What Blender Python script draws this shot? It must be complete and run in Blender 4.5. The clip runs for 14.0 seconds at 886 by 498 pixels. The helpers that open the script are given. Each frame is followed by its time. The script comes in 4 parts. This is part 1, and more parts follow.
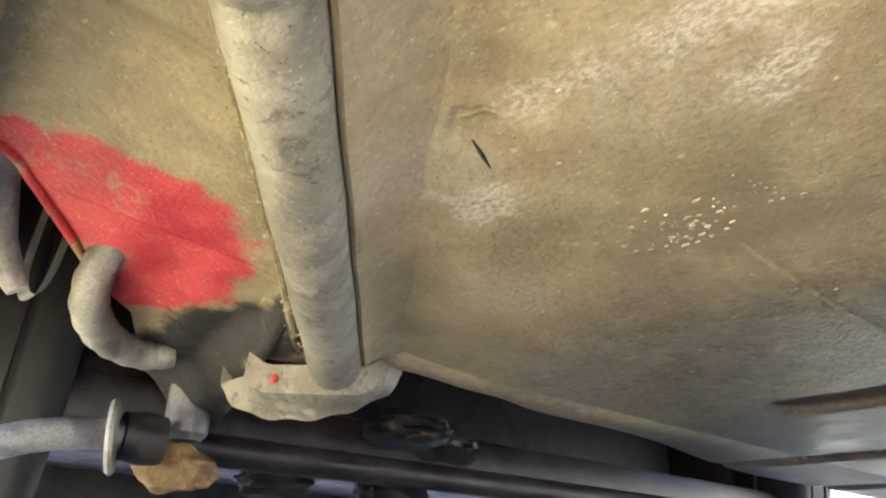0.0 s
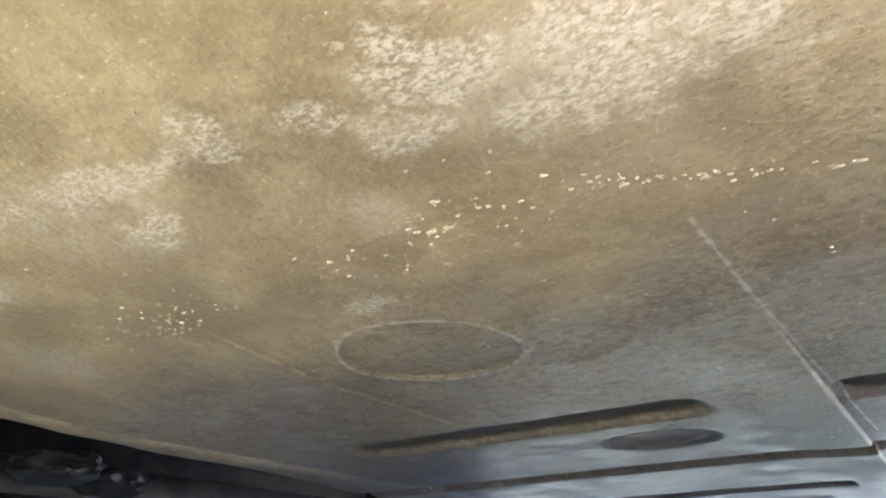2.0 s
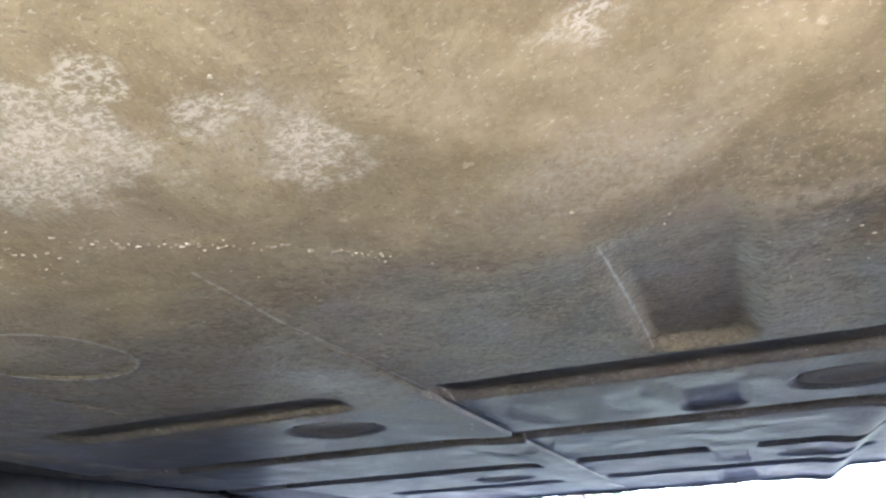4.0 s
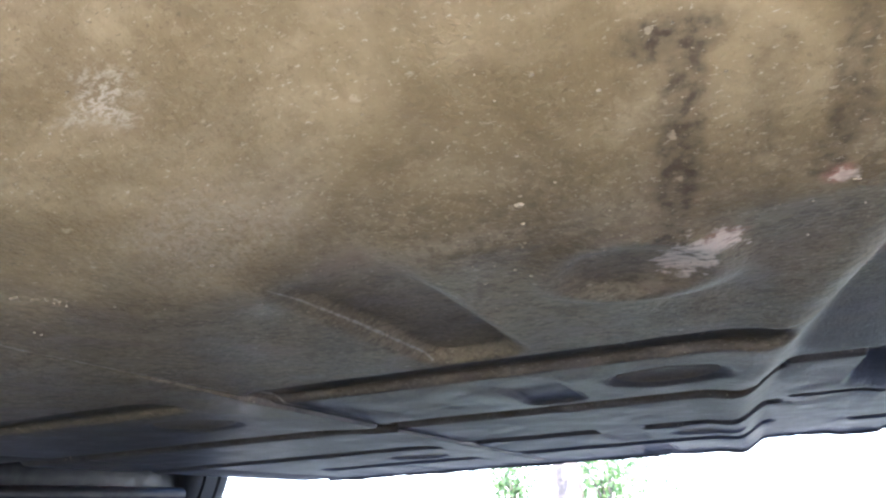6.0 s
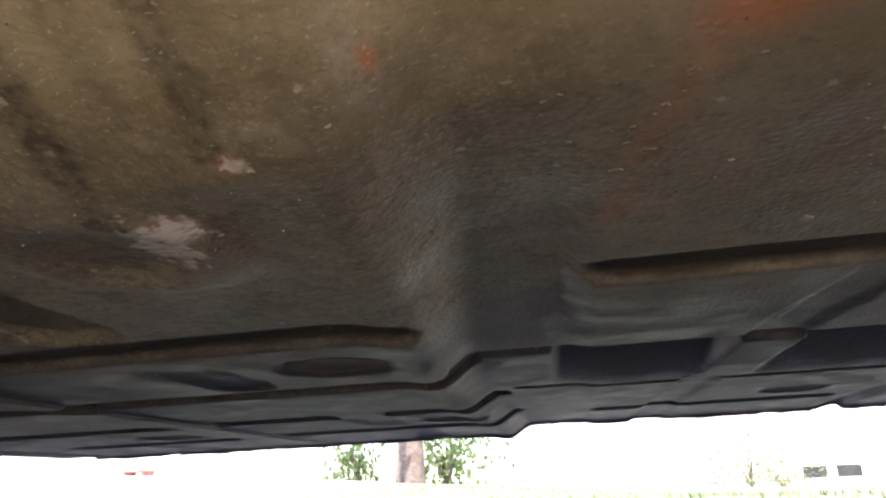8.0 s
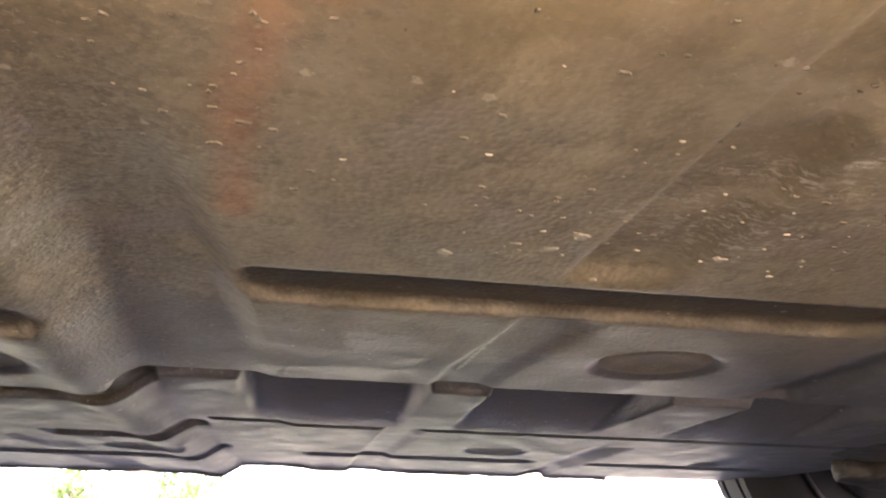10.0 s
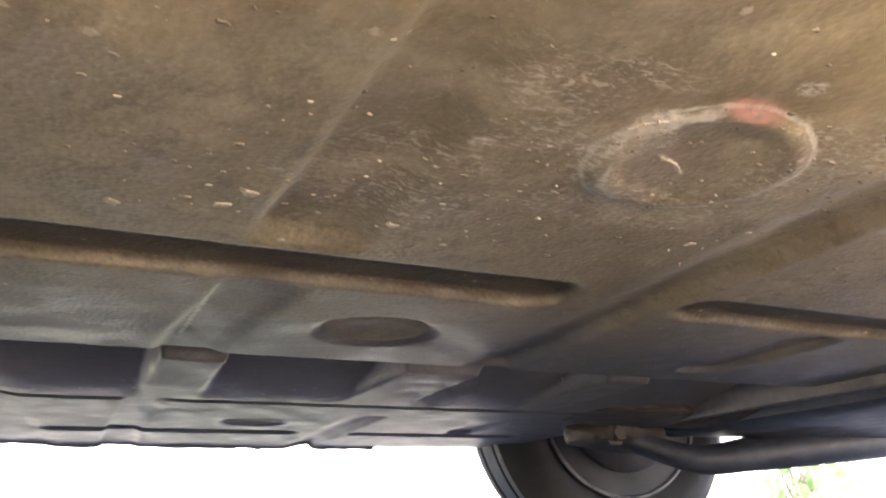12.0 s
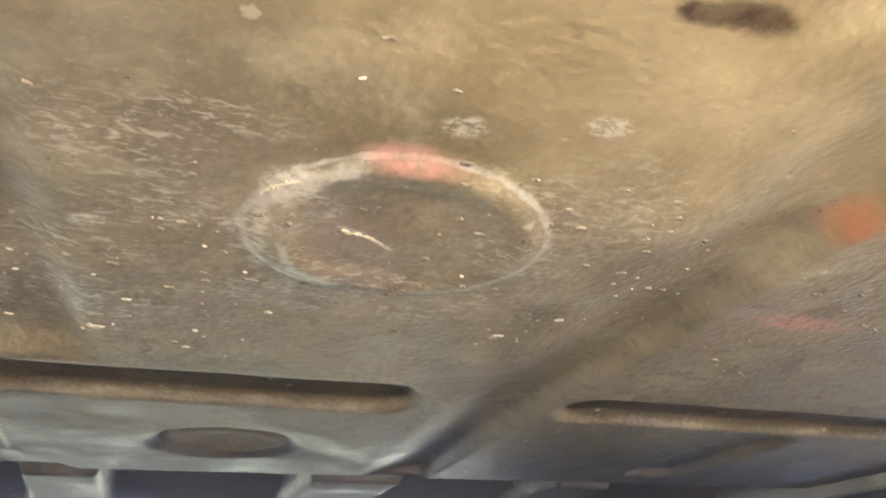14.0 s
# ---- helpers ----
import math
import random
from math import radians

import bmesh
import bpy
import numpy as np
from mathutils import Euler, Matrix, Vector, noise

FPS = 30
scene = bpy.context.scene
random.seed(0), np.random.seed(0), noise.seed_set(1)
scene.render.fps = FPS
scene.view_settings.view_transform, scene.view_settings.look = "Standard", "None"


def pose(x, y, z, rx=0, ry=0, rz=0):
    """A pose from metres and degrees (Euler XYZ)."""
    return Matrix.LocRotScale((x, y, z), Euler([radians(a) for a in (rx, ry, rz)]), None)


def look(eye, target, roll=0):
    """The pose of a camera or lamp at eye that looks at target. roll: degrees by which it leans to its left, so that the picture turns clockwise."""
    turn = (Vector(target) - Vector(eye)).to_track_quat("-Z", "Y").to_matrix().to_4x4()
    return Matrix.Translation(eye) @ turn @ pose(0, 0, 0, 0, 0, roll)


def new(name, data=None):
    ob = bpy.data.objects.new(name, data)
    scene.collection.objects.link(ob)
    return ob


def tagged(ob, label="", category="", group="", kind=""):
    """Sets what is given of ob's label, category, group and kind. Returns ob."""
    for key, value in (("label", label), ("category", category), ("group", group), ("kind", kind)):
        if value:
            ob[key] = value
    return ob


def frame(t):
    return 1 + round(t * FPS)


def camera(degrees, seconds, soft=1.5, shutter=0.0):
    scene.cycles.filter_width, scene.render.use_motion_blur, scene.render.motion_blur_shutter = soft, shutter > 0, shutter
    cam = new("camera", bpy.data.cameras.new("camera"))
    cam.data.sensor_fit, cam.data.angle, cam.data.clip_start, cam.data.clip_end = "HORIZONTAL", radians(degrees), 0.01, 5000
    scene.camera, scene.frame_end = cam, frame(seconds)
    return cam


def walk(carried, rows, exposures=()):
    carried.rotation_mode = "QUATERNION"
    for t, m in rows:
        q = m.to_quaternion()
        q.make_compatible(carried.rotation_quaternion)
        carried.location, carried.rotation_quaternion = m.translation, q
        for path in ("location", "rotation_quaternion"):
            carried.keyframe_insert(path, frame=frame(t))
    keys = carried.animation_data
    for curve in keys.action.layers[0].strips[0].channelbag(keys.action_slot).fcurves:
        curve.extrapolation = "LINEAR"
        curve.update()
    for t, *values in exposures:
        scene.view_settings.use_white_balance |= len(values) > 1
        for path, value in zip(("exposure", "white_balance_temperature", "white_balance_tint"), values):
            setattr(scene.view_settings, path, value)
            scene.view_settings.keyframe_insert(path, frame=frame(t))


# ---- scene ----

# The camera and its way: along the underside of a parked car, from the front bulkhead to the rear floor.
cam = camera(64.1, 14.0, soft=2.2)
PATH = [
    (0, pose(0.0001, 0.0000, 0.1697, 114.17, -2.63, 52.45)),
    (0.5, pose(0.0492, 0.0144, 0.1688, 115.11, -1.69, 45.65)),
    (1, pose(0.0966, 0.0246, 0.1681, 114.92, -0.84, 41.55)),
    (1.5, pose(0.1325, 0.0295, 0.1755, 114.66, 0.28, 37.78)),
    (2, pose(0.1631, 0.0388, 0.1778, 115.89, 0.42, 35.03)),
    (2.5, pose(0.2092, 0.0373, 0.1801, 116.04, 0.57, 32.20)),
    (3, pose(0.2525, 0.0208, 0.1723, 115.14, 1.55, 28.67)),
    (3.5, pose(0.2892, 0.0162, 0.1665, 114.67, 1.62, 24.21)),
    (3.7, pose(0.3108, 0.0210, 0.1656, 114.35, 1.75, 23.26)),
    (5.8, pose(0.4650, 0.0710, 0.1962, 112.48, 3.33, 21.33)),
    (6, pose(0.4896, 0.0730, 0.1943, 110.92, 2.73, 22.99)),
    (6.5, pose(0.5112, 0.0805, 0.1968, 109.12, 3.44, 20.56)),
    (7, pose(0.5498, 0.0868, 0.1906, 108.18, 2.96, 17.22)),
    (7.5, pose(0.5923, 0.1060, 0.1969, 107.87, 3.04, 14.79)),
    (8, pose(0.6340, 0.1489, 0.2029, 108.53, 2.51, 11.61)),
    (8.5, pose(0.6617, 0.1844, 0.2149, 110.31, 2.17, 8.92)),
    (8.7, pose(0.6680, 0.1985, 0.2190, 110.58, 2.02, 5.47)),
    (10.8, pose(0.7289, 0.1795, 0.1823, 113.14, 0.06, -16.43)),
    (11, pose(0.7362, 0.1781, 0.1838, 112.94, 1.23, -19.52)),
    (11.5, pose(0.7467, 0.1782, 0.1854, 112.78, 1.99, -21.84)),
    (12, pose(0.7596, 0.1694, 0.1834, 110.39, 1.38, -23.16)),
    (12.5, pose(0.7859, 0.1646, 0.1947, 112.07, 3.24, -22.09)),
    (13, pose(0.8430, 0.1727, 0.2056, 114.71, 1.26, -17.39)),
    (13.5, pose(0.8728, 0.1792, 0.2140, 115.20, 2.75, -19.71)),
    (14, pose(0.9055, 0.1791, 0.2103, 117.14, 1.53, -18.57)),
]
EXPOSURES = [(0, 4.5, 6300, 18), (1, 4.45, 6100, 18), (2, 4.4, 5800, 18), (3, 4.2, 5500, 18), (3.7, 4.1, 5400, 20), (5.8, 3.5, 5500, 20), (6, 3.4, 5500, 20), (6.5, 2.75, 5700, 20), (7, 2.1, 6000, 20),
             (8, 2.2, 6600, 24), (8.5, 2.8, 7600, 28), (10.8, 4.0, 7300, 30), (12, 3.9, 7000, 24), (12.5, 3.8, 7000, 22), (13, 4.1, 7100, 22), (13.5, 4.4, 6800, 14), (14, 4.35, 6700, 16)]
walk(cam, PATH, EXPOSURES)

# ---------------------------------------------------------------- light
world = bpy.data.worlds.new("sky")
scene.world = world
world.use_nodes = True
wn = world.node_tree
sky = wn.nodes.new("ShaderNodeTexSky")
sky.sky_type = "NISHITA"
sky.sun_disc = False
SUN_EL, SUN_AZ = radians(74), radians(165)
sky.sun_elevation, sky.sun_rotation = SUN_EL, SUN_AZ
wn.links.new(sky.outputs[0], wn.nodes["Background"].inputs[0])
wn.nodes["Background"].inputs[1].default_value = 0.15
sun = new("sun", bpy.data.lights.new("sun", "SUN"))
sun.data.energy, sun.data.angle, sun.data.color = 5.0, radians(0.6), (1.0, 0.92, 0.80)
sun_way = Vector((math.sin(SUN_AZ) * math.cos(SUN_EL), math.cos(SUN_AZ) * math.cos(SUN_EL), math.sin(SUN_EL)))
sun.matrix_world = look(sun_way * 20, (0, 0, 0))

# ---------------------------------------------------------------- materials
class Nodes:
    """Short hand for building a node material."""

    def __init__(self, name, rough=0.6, metal=0.0):
        self.mat = bpy.data.materials.new(name)
        self.mat.use_nodes = True
        self.tree = self.mat.node_tree
        self.bsdf = self.tree.nodes["Principled BSDF"]
        self.bsdf.inputs["Roughness"].default_value = rough
        self.bsdf.inputs["Metallic"].default_value = metal
        self.pos = self.add("ShaderNodeTexCoord").outputs["Object"]

    def add(self, kind):
        return self.tree.nodes.new(kind)

    def feed(self, socket, value):
        if isinstance(value, bpy.types.NodeSocket):
            self.tree.links.new(value, socket)
        elif isinstance(value, tuple) and len(value) == 3 and socket.type == "RGBA":
            socket.default_value = (*value, 1)
        else:
            socket.default_value = value

    def noise(self, scale, detail=4.0, rough=0.55, stretch=None, shift=None, warp=0.0):
        at = self.pos
        if stretch or shift:
            m = self.add("ShaderNodeMapping")
            self.feed(m.inputs["Vector"], at)
            m.inputs["Scale"].default_value = stretch or (1, 1, 1)
            m.inputs["Location"].default_value = shift or (0, 0, 0)
            at = m.outputs[0]
        n = self.add("ShaderNodeTexNoise")
        self.feed(n.inputs["Vector"], at)
        n.inputs["Scale"].default_value, n.inputs["Detail"].default_value = scale, detail
        n.inputs["Roughness"].default_value, n.inputs["Distortion"].default_value = rough, warp
        return n.outputs["Fac"]

    def cells(self, scale, feature="F1", output="Distance"):
        n = self.add("ShaderNodeTexVoronoi")
        n.feature = feature
        self.feed(n.inputs["Vector"], self.pos)
        n.inputs["Scale"].default_value, n.inputs["Smoothness"].default_value = scale, 0.45
        return n.outputs[output]

    def math(self, op, a, b=0.0, c=0.0):
        n = self.add("ShaderNodeMath")
        n.operation = op
        for i, v in enumerate((a, b, c)):
            self.feed(n.inputs[i], v)
        return n.outputs[0]

    def ramp(self, value, low, high, a=0.0, b=1.0):
        n = self.add("ShaderNodeMapRange")
        n.interpolation_type = "SMOOTHSTEP"
        for i, v in enumerate((value, low, high, a, b)):
            self.feed(n.inputs[i], v)
        return n.outputs[0]

    def mix(self, fac, a, b, mode="MIX"):
        n = self.add("ShaderNodeMix")
        n.data_type, n.blend_type = "RGBA", mode
        self.feed(n.inputs[0], fac)
        self.feed(n.inputs[6], a)
        self.feed(n.inputs[7], b)
        return n.outputs[2]

    def spot(self, x, y, rx, ry, wobble=None, amount=0.6, lo=0.75, hi=1.1):
        """A stain of its own shape: 1 inside an ellipse in plan, with a ragged edge."""
        s = self.add("ShaderNodeSeparateXYZ")
        self.feed(s.inputs[0], self.pos)
        dx = self.math("MULTIPLY", self.math("SUBTRACT", s.outputs[0], x), 1 / rx)
        dy = self.math("MULTIPLY", self.math("SUBTRACT", s.outputs[1], y), 1 / ry)
        d = self.math("SQRT", self.math("ADD", self.math("MULTIPLY", dx, dx), self.math("MULTIPLY", dy, dy)))
        if wobble is not None:
            d = self.math("ADD", d, self.math("MULTIPLY", self.math("SUBTRACT", wobble, 0.5), amount * 4))
        return self.ramp(d, lo, hi, 1.0, 0.0)

    def line(self, points, width, wobble=None, amount=0.6, lo=0.4, hi=1.1):
        """A narrow mark along points in plan: 1 on it, with a ragged edge."""
        s = self.add("ShaderNodeSeparateXYZ")
        self.feed(s.inputs[0], self.pos)
        near = None
        for (x0, y0), (x1, y1) in zip(points, points[1:]):
            ex, ey = x1 - x0, y1 - y0
            dx, dy = self.math("SUBTRACT", s.outputs[0], x0), self.math("SUBTRACT", s.outputs[1], y0)
            t = self.math("ADD", self.math("MULTIPLY", dx, ex / (ex * ex + ey * ey)), self.math("MULTIPLY", dy, ey / (ex * ex + ey * ey)))
            t = self.math("MINIMUM", self.math("MAXIMUM", t, 0.0), 1.0)
            px, py = self.math("SUBTRACT", dx, self.math("MULTIPLY", t, ex)), self.math("SUBTRACT", dy, self.math("MULTIPLY", t, ey))
            d = self.math("SQRT", self.math("ADD", self.math("MULTIPLY", px, px), self.math("MULTIPLY", py, py)))
            near = d if near is None else self.math("MINIMUM", near, d)
        d = self.math("MULTIPLY", near, 1 / width)
        if wobble is not None:
            d = self.math("ADD", d, self.math("MULTIPLY", self.math("SUBTRACT", wobble, 0.5), amount * 4))
        return self.ramp(d, lo, hi, 1.0, 0.0)

    def arc(self, x, y, rx, ry, width, wobble=None, amount=0.6):
        """A thin ring mark in plan."""
        s = self.add("ShaderNodeSeparateXYZ")
        self.feed(s.inputs[0], self.pos)
        dx = self.math("MULTIPLY", self.math("SUBTRACT", s.outputs[0], x), 1 / rx)
        dy = self.math("MULTIPLY", self.math("SUBTRACT", s.outputs[1], y), 1 / ry)
        d = self.math("SQRT", self.math("ADD", self.math("MULTIPLY", dx, dx), self.math("MULTIPLY", dy, dy)))
        d = self.math("MULTIPLY", self.math("ABSOLUTE", self.math("SUBTRACT", d, 1.0)), 1 / width)
        if wobble is not None:
            d = self.math("ADD", d, self.math("MULTIPLY", self.math("SUBTRACT", wobble, 0.5), amount * 4))
        return self.ramp(d, 0.3, 1.1, 1.0, 0.0)

    def most(self, *values):
        out = values[0]
        for v in values[1:]:
            out = self.math("MAXIMUM", out, v)
        return out

    def bump(self, height, distance, strength=1.0, before=None):
        n = self.add("ShaderNodeBump")
        n.inputs["Strength"].default_value, n.inputs["Distance"].default_value = strength, distance
        self.feed(n.inputs["Height"], height)
        if before is not None:
            self.feed(n.inputs["Normal"], before)
        return n.outputs[0]

    def done(self, colour, rough=None, normal=None):
        self.feed(self.bsdf.inputs["Base Color"], colour)
        if rough is not None:
            self.feed(self.bsdf.inputs["Roughness"], rough)
        if normal is not None:
            self.feed(self.bsdf.inputs["Normal"], normal)
        return self.mat


def underseal():
    """Old brown underseal over paint: orange-peel relief, dust, chalky wear, chips and a few bare red spots."""
    n = Nodes("dusty_underseal", 0.55)
    sx = n.add("ShaderNodeSeparateXYZ")
    n.feed(sx.inputs[0], n.pos)
    # the rear floor's coat is smoother
    rear = n.ramp(sx.outputs[0], 0.56, 0.70, 1.0, 0.4)
    broad, mid, fine = n.noise(5, 5), n.noise(26, 5, warp=0.4), n.noise(170, 3)
    grain = n.noise(620, 2)
    streak = n.noise(14, 5, stretch=(0.45, 1.6, 1))
    base = n.mix(n.ramp(broad, 0.35, 0.68), (0.175, 0.145, 0.092), (0.265, 0.225, 0.150))
    base = n.mix(n.ramp(mid, 0.42, 0.70), base, (0.32, 0.275, 0.19))
    base = n.mix(n.ramp(n.noise(9, 4, shift=(3, 1, 0)), 0.56, 0.72, 0, 0.7), base, (0.115, 0.095, 0.066))
    base = n.mix(n.ramp(streak, 0.55, 0.72, 0, 0.55), base, (0.31, 0.285, 0.22))
    base = n.mix(n.math("MULTIPLY", n.ramp(fine, 0.34, 0.56, 0.55, 0.0), rear), base, (0.090, 0.072, 0.050))
    base = n.mix(n.math("MULTIPLY", n.ramp(n.noise(300, 4, 0.7, shift=(6, 6, 0)), 0.52, 0.66, 0.0, 0.55), rear), base, (0.40, 0.345, 0.25))
    base = n.mix(n.ramp(n.noise(17, 6, 0.6, shift=(2, 7, 0), warp=0.5), 0.50, 0.68, 0.0, 0.65), base, (0.255, 0.205, 0.168))
    base = n.mix(n.ramp(n.noise(55, 6, 0.68, shift=(8, 1, 0), warp=0.4), 0.52, 0.66, 0.0, 0.55), base, (0.120, 0.098, 0.066))
    # paler ochre along the floor's edge, painting in bounce light from the near side
    near_lit = n.ramp(n.math("ADD", sx.outputs[1], n.math("MULTIPLY", n.math("SUBTRACT", n.noise(11, 5, shift=(7, 2, 0)), 0.5), 0.22)), 0.25, 0.36, 1.0, 0.0)
    near_lit = n.math("MULTIPLY", near_lit, n.ramp(sx.outputs[0], 0.25, 0.75, 0.55, 0.85))
    base = n.mix(near_lit, base, n.mix(n.ramp(mid, 0.35, 0.68), (0.275, 0.215, 0.110), (0.42, 0.340, 0.190)))
    # darker, glossier grey further in under the car, its violet tint painting the sky's reflection
    inner_grey = n.ramp(n.math("ADD", sx.outputs[1], n.math("MULTIPLY", n.math("SUBTRACT", n.noise(13, 5, shift=(5, 8, 0)), 0.5), 0.25)), 0.50, 0.72)
    base = n.mix(n.math("MULTIPLY", inner_grey, 0.92), base, n.mix(n.ramp(mid, 0.35, 0.68), (0.081, 0.079, 0.087), (0.134, 0.129, 0.138)))
    # chalky worn places
    ragged = n.noise(34, 6, 0.65)
    haze = n.most(*[n.spot(x, y, rx, ry, ragged, 0.45, 0.35, 1.3) for x, y, rx, ry in HAZE])
    base = n.mix(n.math("MULTIPLY", haze, n.ramp(n.noise(300, 5, 0.7, warp=0.4), 0.36, 0.62, 0.10, 0.60)), base, (0.42, 0.375, 0.29))
    chalk = n.most(*[n.spot(x, y, rx * 1.2, ry * 1.2, ragged, 1.05, 0.50, 1.25) for x, y, rx, ry in CHALK])
    chalk = n.math("MULTIPLY", chalk, n.ramp(n.noise(80, 6, 0.7, stretch=(0.7, 1.4, 1), shift=(1, 6, 0), warp=0.5), 0.36, 0.50, 0.30, 1.0))
    chalk = n.math("MULTIPLY", chalk, n.ramp(n.noise(400, 5, 0.72, stretch=(0.75, 1.25, 1), warp=0.3), 0.44, 0.56, 0.05, 1.0))
    base = n.mix(n.math("MULTIPLY", chalk, 0.80), base, (0.58, 0.54, 0.45))
    # thin streaky dust round the rear dish
    dust = n.most(*[n.spot(x, y, rx, ry, ragged, 0.5, 0.3, 1.3) for x, y, rx, ry in DUST])
    dust = n.math("MULTIPLY", dust, n.ramp(n.noise(290, 5, 0.70, stretch=(0.6, 1.4, 1), shift=(4, 2, 0), warp=0.8), 0.50, 0.63))
    base = n.mix(n.math("MULTIPLY", dust, 0.7), base, (0.54, 0.49, 0.39))
    # brown dirt in the pressed grooves, darkened to paint in their shade
    dirt_shade = n.most(*[n.line([(x0, y), (x1, y)], w, ragged, 0.16, 0.85, 1.12) for x0, x1, y, w in DIRT_SHADE])
    base = n.mix(n.math("MULTIPLY", dirt_shade, n.ramp(mid, 0.3, 0.7, 0.96, 0.80)), base, (0.066, 0.052, 0.033))
    # soot-dark patches and runs, with the clip's shade painted in
    soot_shade = n.most(n.most(*[n.spot(x, y, rx, ry, ragged, 0.16, 0.40, 1.25) for x, y, rx, ry in SOOT]),
                  *[n.math("MULTIPLY", n.line(pts, w, n.noise(90, 5, 0.6), 0.28, 0.45, 1.25), k) for pts, w, k in RUNS_AND_SHADE])
    base = n.mix(n.math("MULTIPLY", soot_shade, n.ramp(fine, 0.35, 0.6, 0.90, 0.45)), base, (0.050, 0.038, 0.030))
    # pale wear and crust, with highlights painted on lit edges
    worn_lighting = n.most(*[n.line(pts, w, n.noise(120, 5, 0.65), 0.9, 0.2, 1.3) for pts, w in WORN_LIT], *[n.arc(x, y, rx, ry, w, n.noise(110, 5, 0.65, shift=(3, 3, 0)), 0.7) for x, y, rx, ry, w in WORN_LIT_RINGS])
    base = n.mix(n.math("MULTIPLY", worn_lighting, n.ramp(fine, 0.35, 0.6, 0.28, 0.80)), base, (0.47, 0.45, 0.39))
    stain = n.most(*[n.spot(x, y, rx, ry, ragged, 0.5, 0.6, 1.1) for x, y, rx, ry in STAIN])
    base = n.mix(n.math("MULTIPLY", stain, n.ramp(fine, 0.35, 0.65, 0.97, 0.7)), base, (0.040, 0.020, 0.012))
    # bare red and orange paint, primer
    rust = n.most(n.math("MULTIPLY", n.line([(0.680, 0.322), (0.672, 0.347), (0.664, 0.370), (0.658, 0.410), (0.652, 0.450)], 0.0075, ragged, 0.4, 0.0, 1.7), 0.35),
                  *[n.spot(x, y, rx, ry, ragged, 0.4, 0.0, 1.45) for x, y, rx, ry in ORANGE])
    base = n.mix(n.math("MULTIPLY", rust, n.ramp(mid, 0.35, 0.65, 0.45, 0.85)), base, (0.50, 0.17, 0.07))
    red = n.most(*[n.spot(x, y, rx, ry, ragged, 0.5, 0.3, 1.25) for x, y, rx, ry in RED])
    bare = n.most(*[n.spot(x, y, rx, ry, ragged, 0.35) for x, y, rx, ry in BARE_RED])
    scuff = n.math("MULTIPLY", n.ramp(n.noise(48, 6, 0.6, warp=0.8), 0.58, 0.70, 1.0, 0.5), n.ramp(n.noise(380, 4, 0.65), 0.58, 0.66, 1.0, 0.4))
    base = n.mix(n.math("MULTIPLY", bare, scuff), base, n.mix(n.ramp(mid, 0.4, 0.6), (0.40, 0.012, 0.026), (0.54, 0.045, 0.060)))
    base = n.mix(n.math("MULTIPLY", red, n.ramp(fine, 0.35, 0.6, 0.25, 0.65)), base, (0.54, 0.26, 0.22))
    pale = n.most(*[n.spot(x, y, rx, ry, n.noise(140, 4, 0.6), 0.8, 0.6, 1.15) for x, y, rx, ry in PRIMER])
    base = n.mix(n.math("MULTIPLY", pale, n.ramp(n.noise(260, 3, 0.6, stretch=(0.5, 1.6, 1)), 0.30, 0.56, 0.35, 1.0)), base, (0.84, 0.75, 0.67))
    # stone chips
    cell = n.add("ShaderNodeTexVoronoi")
    n.feed(cell.inputs["Vector"], n.pos)
    cell.inputs["Scale"].default_value = 95
    sep = n.add("ShaderNodeSeparateColor")
    n.feed(sep.inputs[0], cell.outputs["Color"])
    chip = n.math("MULTIPLY", n.ramp(sep.outputs[0], 0.93, 0.95), n.ramp(n.math("ADD", cell.outputs["Distance"], n.math("MULTIPLY", n.noise(420, 3), 0.5)), 0.36, 0.46, 1, 0))
    base = n.mix(n.math("MULTIPLY", chip, 0.5), base, (0.60, 0.52, 0.38))
    tiny = n.ramp(n.noise(460, 4, 0.62, stretch=(0.75, 1.2, 1), warp=0.4), 0.610, 0.680)
    base = n.mix(n.math("MULTIPLY", n.math("MULTIPLY", tiny, rear), n.ramp(mid, 0.35, 0.6, 0.15, 0.62)), base, (0.58, 0.53, 0.42))
    pits = n.ramp(n.noise(430, 4, 0.62, stretch=(0.75, 1.2, 1), shift=(5, 5, 0), warp=0.3), 0.600, 0.680)
    base = n.mix(n.math("MULTIPLY", n.math("MULTIPLY", pits, rear), n.ramp(broad, 0.35, 0.65, 0.15, 0.45)), base, (0.060, 0.048, 0.035))
    tar = n.most(*[n.spot(x, y, rx, ry, ragged, 0.30, 0.75, 1.15) for x, y, rx, ry in TAR])
    base = n.mix(n.math("MULTIPLY", tar, n.ramp(n.noise(120, 5, 0.6, shift=(2, 9, 0)), 0.60, 0.72, 0.97, 0.70)), base, (0.013, 0.012, 0.013))
    rough = n.math("SUBTRACT", n.ramp(mid, 0.3, 0.7, 0.44, 0.68), n.math("MULTIPLY", inner_grey, 0.05))
    n.bsdf.inputs["Specular IOR Level"].default_value = 0.5
    h = n.bump(n.noise(48, 2), 0.003, 0.25, n.bump(n.cells(300, "SMOOTH_F1"), 0.0016, 0.25))
    h = n.bump(n.math("MULTIPLY", n.noise(330, 2.0, 0.55), rear), 0.0018, 0.25, h)
    h = n.bump(n.math("MULTIPLY", grain, rear), 0.0010, 0.45, h)
    return n.done(base, rough, h)


